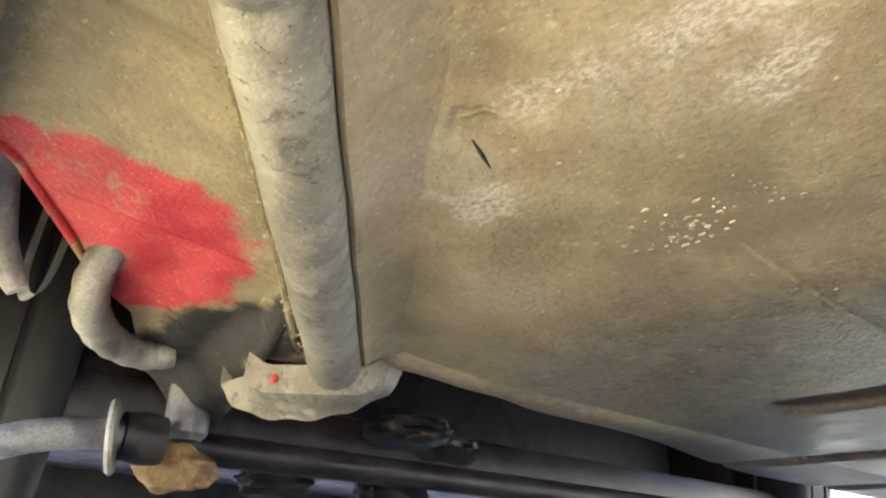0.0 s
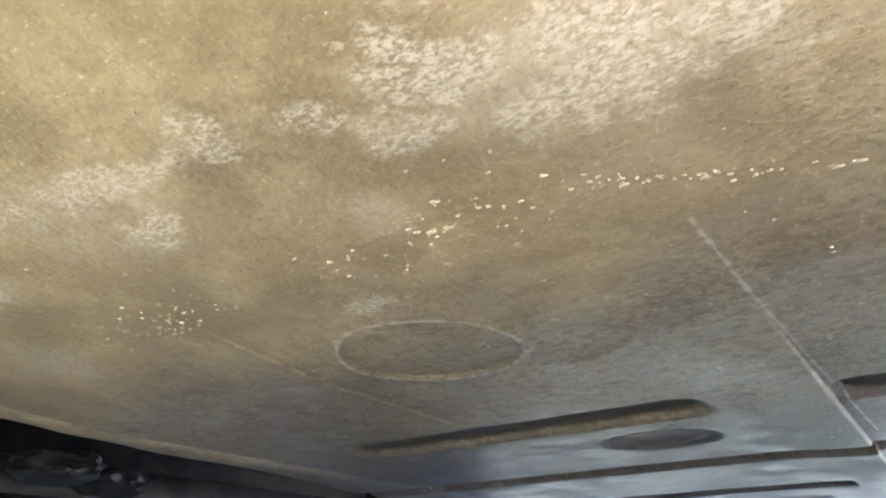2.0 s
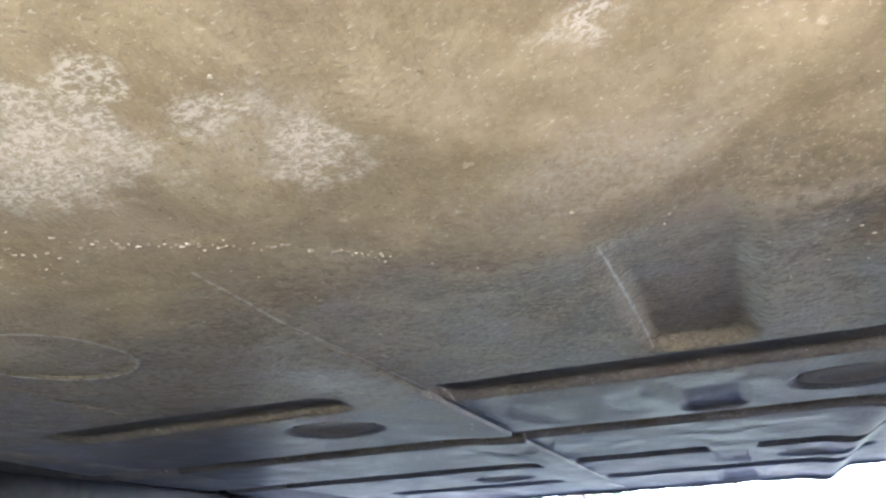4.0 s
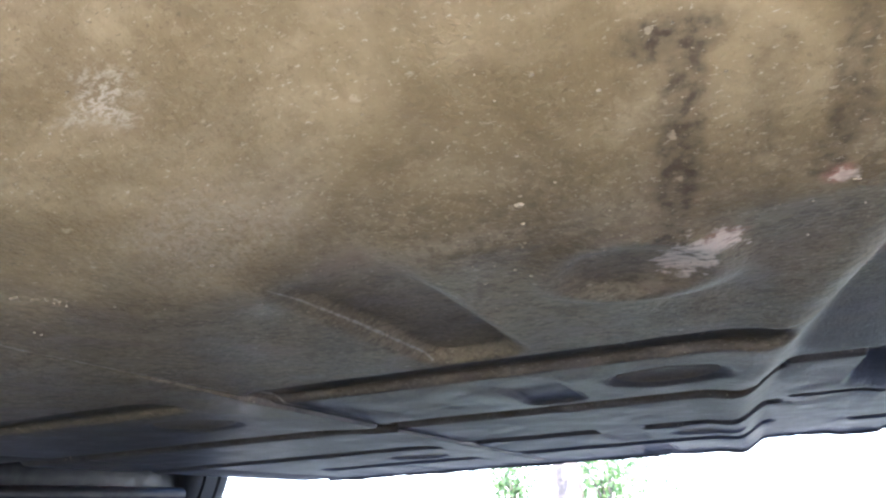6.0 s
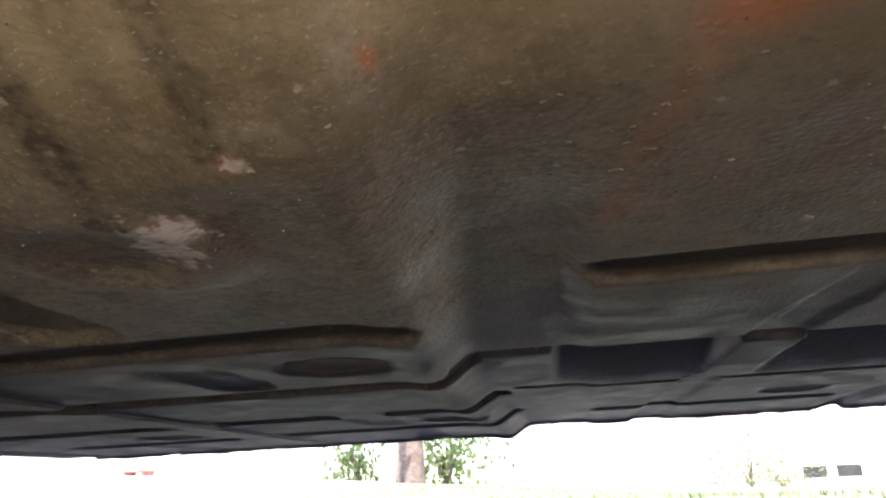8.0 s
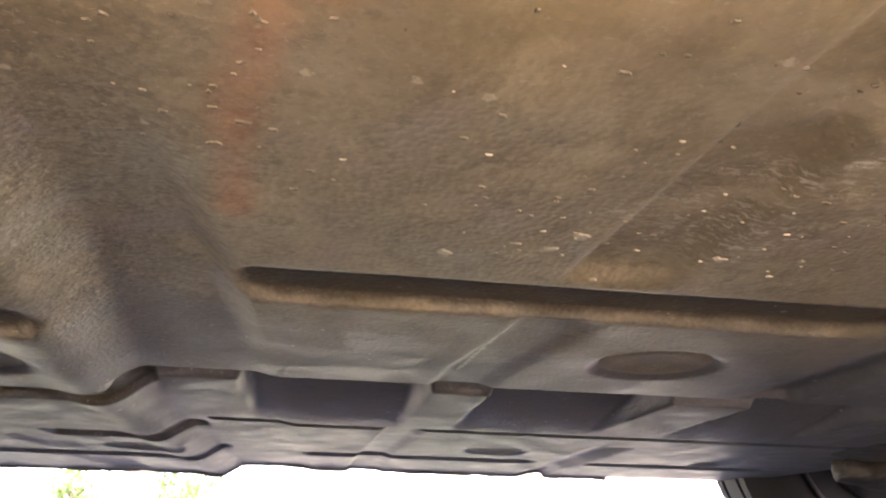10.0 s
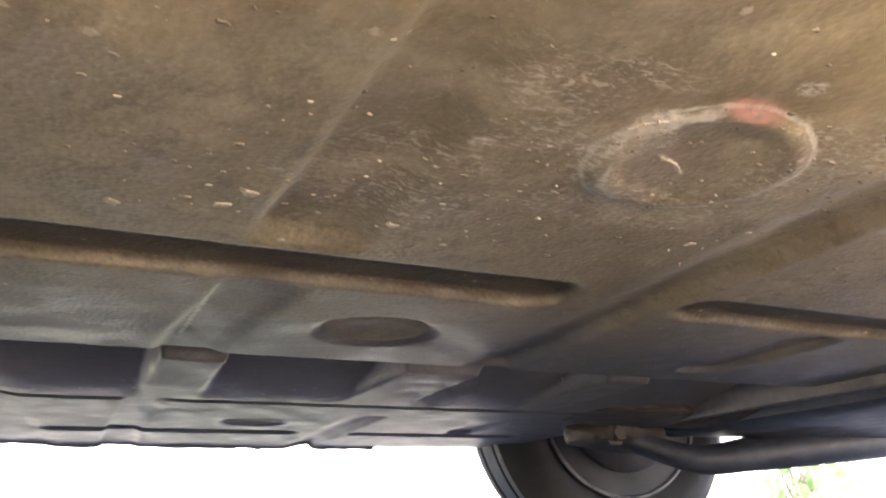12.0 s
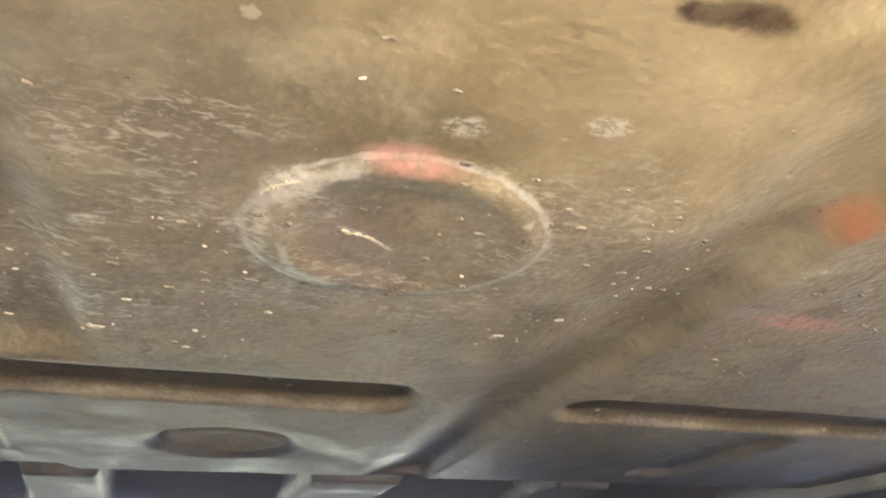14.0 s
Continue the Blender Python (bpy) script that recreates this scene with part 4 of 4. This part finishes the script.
# ---------------------------------------------------------------- front suspension
def front_gear():
    bar = part("drive_shaft", pipe([(-0.70, 0.20, 0.262), (-0.72, 0.60, 0.268), (-0.76, 1.45, 0.278)], 0.016, 20), BLACKSTEEL, CAR, "black drive shaft")
    part("cross_beam", box(-0.86, -0.80, 0.05, 1.5, 0.285, 0.34, 0.012), BLACKSTEEL, CAR, "black front cross beam")
    pts = smooth_line([(-0.62, -0.02, 0.222), (-0.62, 0.045, 0.232), (-0.625, 0.085, 0.246), (-0.63, 0.125, 0.254), (-0.64, 0.16, 0.257)], 8)
    arb = part("anti_roll_bar", pipe(pts, 0.0125, 24), GREYSTEEL, CAR, "pale grey anti-roll bar")
    m = Matrix.Translation((-0.632, 0.142, 0.254)) @ Euler((0.1, 0.15, -0.32)).to_matrix().to_4x4()
    part("bar_washer", lathe([(0.010, -0.004), (0.029, -0.003), (0.031, 0.0), (0.029, 0.003), (0.010, 0.004)], (0, 0, 0), "y", 32), DUSTYGREY, arb, "cupped pale washer", m=m)
    part("bush", lathe([(0.012, -0.018), (0.020, -0.017), (0.022, 0.0), (0.020, 0.017), (0.012, 0.018)], (0, 0, 0), "y", 28), BLACKSTEEL, arb, "black rubber bush", m=Matrix.Translation((-0.638, 0.166, 0.256)))
    post = part("link_post", pipe([(-0.66, 0.205, 0.345), (-0.66, 0.207, 0.30), (-0.66, 0.208, 0.268), (-0.66, 0.208, 0.262)], [0.018, 0.0195, 0.0195, 0.014], 24), GREYSTEEL, CAR, "dull grey link post")
    bm = bmesh.new()
    bmesh.ops.create_icosphere(bm, subdivisions=4, radius=1.0)
    for v in bm.verts:
        v.co *= 1 + 0.28 * noise.noise(v.co * 1.7) + 0.10 * noise.noise(v.co * 4)
    part("ball_joint", bm, RUSTY, CAR, "rusty yellow-brown ball joint casting", m=Matrix.Translation((-0.66, 0.205, 0.238)) @ Matrix.Diagonal((0.026, 0.034, 0.020, 1)))
    part("nut", lathe([(0.001, -0.010), (0.010, -0.010), (0.0115, -0.007), (0.0115, 0.006), (0.008, 0.008)], (-0.655, 0.212, 0.230), "z", 6), RUSTY, CAR, "rusty hexagon nut", smooth=False)
    line = [(x, float(wing_line(x)) + 0.001, float(floor_height(np.array([max(x, -0.40)]), np.array([float(wing_line(x))]))[0]) - 0.001) for x in (-0.36, -0.375, -0.40, -0.425, -0.448, -0.48, -0.515, -0.545)]
    part("wing_edge", pipe(smooth_line(line, 6), 0.0028, 12), UNDERSEAL, CAR, "rolled edge of the inner wing")
    fold = smooth_line([(-0.440, 0.080, 0.356), (-0.476, 0.075, 0.338), (-0.510, 0.080, 0.323), (-0.545, 0.095, 0.316), (-0.575, 0.116, 0.314), (-0.592, 0.142, 0.314), (-0.590, 0.165, 0.318)], 6)
    part("wing_fold", pipe(fold, [0.010 + 0.003 * math.sin(math.pi * i / (len(fold) - 1)) + 0.0007 * math.sin(i * 1.7) for i in range(len(fold))], 22), DUSTYGREY, CAR, "dusty grey rolled flange under the wing")
    bend = smooth_line([(-0.49, 0.043, 0.41), (-0.495, 0.040, 0.36), (-0.50, 0.040, 0.330), (-0.50, 0.044, 0.317), (-0.50, 0.051, 0.322), (-0.50, 0.056, 0.345), (-0.50, 0.060, 0.40)], 6)
    strip = bmesh.new()
    rows = [[strip.verts.new(p + Vector((dx, 0.15 * dx, 0))) for dx in (-0.022, -0.004, 0.0)] for p in bend]
    for a, b in zip(rows, rows[1:]):
        for k in range(2):
            strip.faces.new((a[k], b[k], b[k + 1], a[k + 1]))
    bmesh.ops.solidify(strip, geom=list(strip.faces), thickness=0.003)
    bm = pipe([(-0.50, 0.036, 0.316), (-0.50, 0.029, 0.326), (-0.50, 0.018, 0.348), (-0.495, 0.006, 0.40)], [0.006, 0.009, 0.010, 0.010], 18)
    part("brake_pipe", bm, PALESTEEL, CAR, "pale grey pipe beside the wing")
    part("bent_bracket", strip, PALESTEEL, CAR, "pale bent steel bracket")
    bm = bmesh.new()
    bmesh.ops.create_icosphere(bm, subdivisions=3, radius=1.0)
    for v in bm.verts:
        v.co *= 1 + 0.3 * noise.noise(v.co * 2)
    part("paint_drip", bm, REDPAINT, CAR, "spot of red paint beside the tube", m=Matrix.Translation((-0.470, 0.2035, 0.2860)) @ Matrix.Diagonal((0.0022, 0.003, 0.0034, 1)))
    for name, at, size, seed, label in (("hose_joint", (-0.74, 0.50, 0.318), (0.060, 0.045, 0.016), 3, "grimy hose joint above the drive shaft"), ("gear_bracket", (-0.82, 0.60, 0.318), (0.060, 0.06, 0.018), 7, "grimy gearbox bracket"),
                                        ("sump_lug", (-0.94, 0.62, 0.270), (0.03, 0.06, 0.02), 11, "grimy casting lug"), ("sump_lug", (-0.93, 0.42, 0.262), (0.025, 0.05, 0.018), 15, "grimy casting lug")):
        bm = bmesh.new()
        bmesh.ops.create_icosphere(bm, subdivisions=4, radius=1.0)
        for v in bm.verts:
            c = Vector([math.copysign(abs(q) ** 0.7, q) for q in v.co])
            v.co = c * (1 + 0.30 * noise.noise(c * 1.8 + Vector((seed, 0, 0))) + 0.10 * noise.noise(c * 5))
        part(name, bm, BLACKSTEEL, CAR, label, m=Matrix.Translation(at) @ Matrix.Diagonal((*size, 1)))
    # Black sheet and box, added to stand for the dark behind the wing.
    part("dark_backing", box(-1.62, -0.62, -0.028, -0.018, 0.30, 0.72), BLACKSTEEL, CAR, "black sheet added to darken the wheel arch")
    part("front_closer", box(-1.62, -1.55, -0.02, 1.65, 0.20, 0.80, 0.02), BLACKSTEEL, CAR, "black box added to darken the car's front end")
    part("engine_block", box(-1.5, -0.95, 0.15, 1.35, 0.30, 0.60, 0.05), BLACKSTEEL, CAR, "dark engine underside")


front_gear()


# ---------------------------------------------------------------- rear axle
def rear_gear():
    arm = smooth_line([(1.475, 1.13, 0.292), (1.60, 1.10, 0.254), (1.72, 1.10, 0.262), (1.90, 1.10, 0.280), (2.15, 1.10, 0.305)], 6)
    part("trailing_arm", pipe(arm, [0.016 + 0.024 * i / 24 for i in range(len(arm))], 20), BLUEPANEL, CAR, "dusty blue-black rear trailing arm")
    def casting(name, label, at, size, turn, seed):
        """A dirty rounded casting: a blunt block with dents and ribs."""
        bm = bmesh.new()
        bmesh.ops.create_icosphere(bm, subdivisions=5, radius=1.0)
        for v in bm.verts:
            c = Vector([math.copysign(abs(q) ** 0.55, q) for q in v.co])
            dent = 1 + 0.10 * noise.noise(c * 1.6 + Vector((seed, 0, 0))) + 0.035 * noise.noise(c * 6 + Vector((0, seed, 0))) + 0.03 * math.sin(c.x * 9 + seed)
            v.co = c * dent
        part(name, bm, GRIMY, CAR, label, m=Matrix.Translation(at) @ Euler((0, 0.06, turn)).to_matrix().to_4x4() @ Matrix.Diagonal((*size, 1)))

    casting("arm_pivot", "grimy pivot housing of the trailing arm", (1.50, 1.16, 0.294), (0.085, 0.055, 0.022), 0.25, 2.0)
    casting("pivot_bracket", "grimy bracket above the pivot", (1.44, 1.06, 0.322), (0.10, 0.08, 0.020), -0.2, 5.0)
    casting("spring_seat", "grimy pressed spring seat", (1.66, 1.02, 0.316), (0.14, 0.11, 0.026), 0.1, 9.0)
    part("pivot_bolt", lathe([(0.001, -0.014), (0.012, -0.014), (0.014, -0.010), (0.014, 0.0), (0.020, 0.001), (0.020, 0.004), (0.008, 0.006)], (1.455, 1.105, 0.292), "y", 6), GRIMY, CAR, "grimy hexagon bolt", smooth=False)
    part("axle_beam", pipe([(1.86, 0.2, 0.36), (1.86, 1.45, 0.36)], 0.035, 20), BLUEPANEL, CAR, "dark blue-black rear axle beam")
    part("rear_valance", box(1.50, 1.515, 0.1, 1.30, 0.300, 0.42, 0.006), UNDERSEAL, CAR, "undersealed panel behind the rear floor")
    part("fuel_tank", box(1.56, 2.25, 0.25, 1.14, 0.290, 0.50, 0.03), BLUEPANEL, CAR, "dusty blue-black fuel tank")


rear_gear()


# ---------------------------------------------------------------- unseen outer body, added to close the car off from daylight above
def body():
    low_side = [(-1.65, 0.24), (-1.70, 0.55), (-1.60, 0.78), (-0.75, 0.90), (2.0, 0.98), (2.36, 0.92), (2.40, 0.55), (2.35, 0.36)]
    glass = [(-0.75, 0.90, 0.0), (-0.30, 1.32, 0.22), (1.15, 1.36, 0.22), (2.0, 0.98, 0.0)]
    arch = lambda cx: [(cx + 0.36 * math.cos(a), 0.39 + 0.36 * math.sin(a)) for a in np.linspace(0.0, math.pi, 14)]
    low = arch(1.75) + [(1.35, 0.36), (-0.67, 0.36)] + arch(-1.05)
    for y, inward in ((-0.045, 1), (1.68, -1)):
        for name, rim, label in (("body_side", [(x, y, z) for x, z in low_side + low], "red painted body side"), ("cabin_side", [(x, y + inward * i, z) for x, z, i in glass], "red painted cabin side")):
            bm = bmesh.new()
            bm.faces.new([bm.verts.new(c) for c in rim])
            ex = bmesh.ops.extrude_face_region(bm, geom=list(bm.faces))["geom"]
            bmesh.ops.translate(bm, verts=[v for v in ex if isinstance(v, bmesh.types.BMVert)], vec=(0, 0.012, 0))
            part(name, bm, BODYRED, CAR, label, smooth=False)
    bm = bmesh.new()
    along = [(-1.65, 0.24, 0), (-1.70, 0.55, 0), (-1.60, 0.78, 0)] + glass + [(2.36, 0.92, 0), (2.40, 0.55, 0), (2.35, 0.36, 0)]
    rows = [[bm.verts.new(c) for c in ((x, -0.040 + i, z), (x, 1.685 - i, z))] for x, z, i in along]
    for a, b in zip(rows, rows[1:]):
        bm.faces.new((a[0], a[1], b[1], b[0]))
    ob = part("body_top", bm, BODYRED, CAR, "red painted body top", smooth=False)
    solid = ob.modifiers.new("thickness", "SOLIDIFY")
    solid.thickness = 0.01
    # Unseen sill box, added to block low daylight from the near side.
    part("sill_blocker", box(-0.60, 1.38, -0.075, -0.012, 0.272, 0.365, 0.012), UNDERSEAL, CAR, "unseen sill box added along the floor's edge to block low light")


body()


# ---------------------------------------------------------------- flecks of paint and grit stuck to the floor
def flecks(rear):
    rng = random.Random(17 if rear else 7)
    bm = bmesh.new()

    def fleck(x, y, size, z=None):
        z = float(floor_height(np.array([x]), np.array([y]))[0]) - 0.0004 if z is None else z
        k, turn, long = rng.randint(6, 9), rng.random() * 6.3, rng.uniform(1.0, 2.2)
        size *= rng.uniform(0.45, 0.95)
        top, low = [], []
        for i in range(k):
            a = turn + 6.283 * i / k
            r = size * rng.uniform(0.3, 1.25)
            p = (x + math.cos(a) * r * long, y + math.sin(a) * r)
            low.append(bm.verts.new((*p, z + 0.0008)))
            top.append(bm.verts.new((x + (p[0] - x) * 0.7, y + (p[1] - y) * 0.7, z - min(0.0002, size * 0.2))))
        bm.faces.new(top)
        for i in range(k):
            bm.faces.new((low[i], low[(i + 1) % k], top[(i + 1) % k], top[i]))

    if rear:
        for i in range(190):
            fleck(rng.uniform(0.62, 1.18), min(0.52, 0.315 + abs(rng.gauss(0.06, 0.06))), rng.uniform(0.0006, 0.0019))
        for i in range(60):
            fleck(rng.gauss(0.955, 0.05), rng.gauss(0.365, 0.04), rng.uniform(0.0006, 0.0018))
    else:
        for i in range(95):
            u = rng.uniform(0.07, 0.205)
            fleck(u, 0.234 + 0.5 * (u - 0.07) + rng.gauss(0, 0.0030), 0.0004 + 0.0014 * rng.random() ** 2)
        for i in range(70):
            fleck(rng.gauss(0.015, 0.028), rng.gauss(0.240, 0.010), 0.0004 + 0.0015 * rng.random() ** 2)
        for i in range(80):
            fleck(rng.gauss(-0.145, 0.028), rng.gauss(0.240, 0.010), 0.0005 + 0.0017 * rng.random() ** 2)
        for i in range(170):
            fleck(rng.uniform(-0.30, 0.35), rng.uniform(0.08, 0.36), rng.uniform(0.0005, 0.0013))
        for i in range(70):
            fleck(rng.uniform(0.36, 0.60), rng.uniform(0.25, 0.42), rng.uniform(0.0004, 0.0010))
        for i in range(130):
            p = rng.choice(SEAM)
            fleck(p.x + rng.gauss(0, 0.0014), p.y + rng.gauss(0, 0.0014), 0.0004 + 0.0013 * rng.random() ** 2, p.z + 0.0002)
        for i in range(60):
            u = rng.random()
            fleck(-0.142 - 0.24 * u + rng.gauss(-0.010, 0.010), 0.012 + 0.145 * u + rng.gauss(0, 0.006), 0.0004 + 0.0013 * rng.random() ** 2)
        for i in range(26):
            fleck(rng.gauss(0.85, 0.07), rng.gauss(0.435, 0.040), 0.0006 + 0.0020 * rng.random() ** 2)
        for x, y, s in ((0.785, 0.467, 0.0052), (0.794, 0.451, 0.0048), (0.829, 0.476, 0.0040), (0.863, 0.464, 0.0036), (0.742, 0.480, 0.0048), (0.770, 0.463, 0.0024), (1.018, 0.436, 0.0048), (1.036, 0.414, 0.0025), (0.930, 0.298, 0.0007), (0.425, 0.314, 0.0025), (0.447, 0.313, 0.0015), (0.90, 0.384, 0.002)):
            fleck(x, y, s)
    if rear:
        ob = part("dried_mud", bm, MUD, CAR, "dull flakes of dried mud on the rear floor", smooth=False)
    else:
        ob = part("paint_grit", bm, CHIP, CAR, "pale flecks of paint and grit", smooth=False)
    tagged(ob, kind="stuff")


flecks(False)
flecks(True)


def crust(points, thick, seed):
    """A broken bead of dried crust on the floor."""
    rng = random.Random(seed)
    line = smooth_line([(x, y, float(floor_height(np.array([x]), np.array([y]))[0]) - 0.0003) for x, y in points], 8)
    line = [p + Vector((rng.gauss(0, thick * 0.5), rng.gauss(0, thick * 0.5), 0)) for p in line]
    part("dried_crust", pipe(line, [thick * rng.uniform(0.2, 1.3) for p in line], 8), CHIP, rear_pan, "pale broken bead of dried crust")


crust([(0.938, 0.362), (0.942, 0.363), (0.946, 0.364), (0.950, 0.366), (0.954, 0.3695)], 0.00045, 4)
crust([(0.913, 0.349), (0.915, 0.345), (0.918, 0.3415), (0.922, 0.3385)], 0.00055, 5)


# ---------------------------------------------------------------- beyond the car
def tree(x, y, height, girth, seed, label):
    rng = random.Random(seed)
    g = land(x, y)
    t = thing("tree", (x, y, g), label, "tree", "trees beyond the lawn")
    pts = [(x, y, g - 0.1), (x + 0.03, y, g + 0.6), (x - 0.02, y + 0.05, g + 1.8), (x + 0.1, y, g + height * 0.55), (x + 0.05, y, g + height * 0.8)]
    bm = pipe(smooth_line(pts, 5), [girth * (1.25 - 0.9 * i / 20) for i in range(21)], 14)
    tips = []
    for i in range(16):
        a, z = rng.random() * 6.28, g + rng.uniform(0.7, height * 0.7)
        ln = rng.uniform(1.0, 2.4)
        end = (x + math.cos(a) * ln, y + math.sin(a) * ln, z + rng.uniform(0.1, 0.9))
        pipe(smooth_line([(x, y, z), (x + math.cos(a) * ln * 0.5, y + math.sin(a) * ln * 0.5, z + 0.3), end], 4), [girth * 0.32 * (1 - i / 9) + 0.01 for i in range(9)], 8, bm)
        tips.append(end)
    part("trunk", bm, BARK, t, "grey-brown trunk with limbs")
    bm = bmesh.new()
    for cx, cy, cz in tips:
        for i in range(170):
            p = Vector((cx + rng.gauss(0, 0.45), cy + rng.gauss(0, 0.45), max(g + 0.25, cz + rng.gauss(0, 0.38))))
            q = Euler((rng.random() * 6, rng.random() * 6, rng.random() * 6)).to_matrix()
            s = rng.uniform(0.05, 0.11)
            vs = [bm.verts.new(p + q @ Vector(c)) for c in ((-s, 0, 0), (0, -s * 0.45, s * 0.12), (s, 0, 0), (0, s * 0.45, s * 0.12))]
            bm.faces.new(vs)
    part("crown", bm, LEAF, t, "loose crown of small green leaves", smooth=False)


def bush(x, y, w, h, seed, label):
    rng = random.Random(seed)
    g = land(x, y)
    t = thing("bush", (x, y, g), label, "bush", "bushes beyond the lawn")
    bm = bmesh.new()
    for i in range(9):
        pipe([(x, y, g - 0.05), (x + rng.gauss(0, w * 0.25), y + rng.gauss(0, w * 0.25), g + h * rng.uniform(0.5, 0.9))], [0.03, 0.008], 6, bm)
    part("stem", bm, BARK, t)
    bm = bmesh.new()
    for i in range(420):
        p = Vector((x + rng.gauss(0, w * 0.55), y + rng.gauss(0, w * 0.4), g + abs(rng.gauss(h * 0.5, h * 0.38))))
        q = Euler((rng.random() * 6, rng.random() * 6, rng.random() * 6)).to_matrix()
        s = rng.uniform(0.04, 0.10)
        bm.faces.new([bm.verts.new(p + q @ Vector(c)) for c in ((-s, 0, 0), (0, -s * 0.5, 0), (s, 0, 0), (0, s * 0.5, 0))])
    part("foliage", bm, LEAF, t, "small green leaves", smooth=False)


def house(x, y):
    g = land(x, y)
    h = thing("house", (x, y, g), "pale rendered house with small dark windows, far off", "house")
    part("wall", box(x - 7, x + 7, y, y + 8, g - 0.8, g + 7.0), RENDERED, h, smooth=False)
    bm = bmesh.new()
    a = [bm.verts.new((x + sx * 7.4, y + dy, g + z)) for sx in (-1, 1) for dy, z in ((-0.4, 6.98), (4, 9.4), (8.4, 6.98))]
    bm.faces.new(a[:3])
    bm.faces.new(a[3:])
    for i, j in ((0, 1), (1, 2), (2, 0)):
        bm.faces.new((a[i], a[j], a[3 + j], a[3 + i]))
    part("roof", bm, ROOF, h, "grey roof", smooth=False)
    for wx in (-3.2, -1.7):
        w = part("window", box(x + wx - 0.60, x + wx + 0.60, y - 0.05, y + 0.05, g + 0.50, g + 1.15, 0.01), RENDERED, h, "white window frame", smooth=False)
        part("pane", box(x + wx - 0.54, x + wx + 0.54, y - 0.062, y - 0.03, g + 0.56, g + 1.09), PANE, w, "dark glass", smooth=False)


def bench(x, y):
    g = land(x, y)
    b = thing("bench", (x, y, g), "low weathered red wooden bench on the lawn", "bench")
    for dy in (-0.18, 0.0, 0.18):
        part("seat_slat", box(x - 0.34, x + 0.34, y + dy - 0.07, y + dy + 0.07, g + 0.10, g + 0.14, 0.006), BRICKRED, b)
    for dx in (-0.28, 0.28):
        part("leg", box(x + dx - 0.04, x + dx + 0.04, y - 0.24, y + 0.24, g - 0.1, g + 0.10, 0.006), BRICKRED, b)


def grass():
    rng = random.Random(3)
    bm = bmesh.new()
    for i in range(11000):
        y = rng.uniform(2.7, 11.5)
        x = rng.uniform(-3.5, 10) + abs(rng.gauss(0, 1.2))
        s = rng.uniform(0.015, 0.05)
        a = rng.random() * 6.28
        dx, dy = math.cos(a) * 0.012, math.sin(a) * 0.012
        lean = rng.gauss(0, 0.02)
        bm.faces.new([bm.verts.new(p) for p in ((x - dx, y - dy, land(x, y) - 0.03), (x + dx, y + dy, land(x, y) - 0.03), (x + lean, y + lean, land(x, y) + s))])
    ob = part("grass", bm, GRASS, None, "", smooth=False)
    tagged(ob, "sunlit tufts of lawn grass beyond the yard", "grass", "", "stuff")


tree(-2.75, 13.6, 6.0, 0.24, 11, "tree with a pale trunk and loose green leaves")
bush(-4.0, 14.2, 0.5, 0.75, 21, "small leafy bush beside the tree")
bush(-2.1, 13.9, 0.55, 0.9, 22, "small leafy bush beside the tree")
bush(7.5, 6.0, 0.55, 1.1, 25, "leafy green bush at the yard's edge")
bush(7.0, 28.0, 1.4, 0.9, 23, "low leafy bush in front of the house")
bush(5.6, 26.0, 1.2, 1.6, 24, "leafy shrub in front of the house")
house(14.0, 38.0)
bench(-12.0, 19.0)
grass()
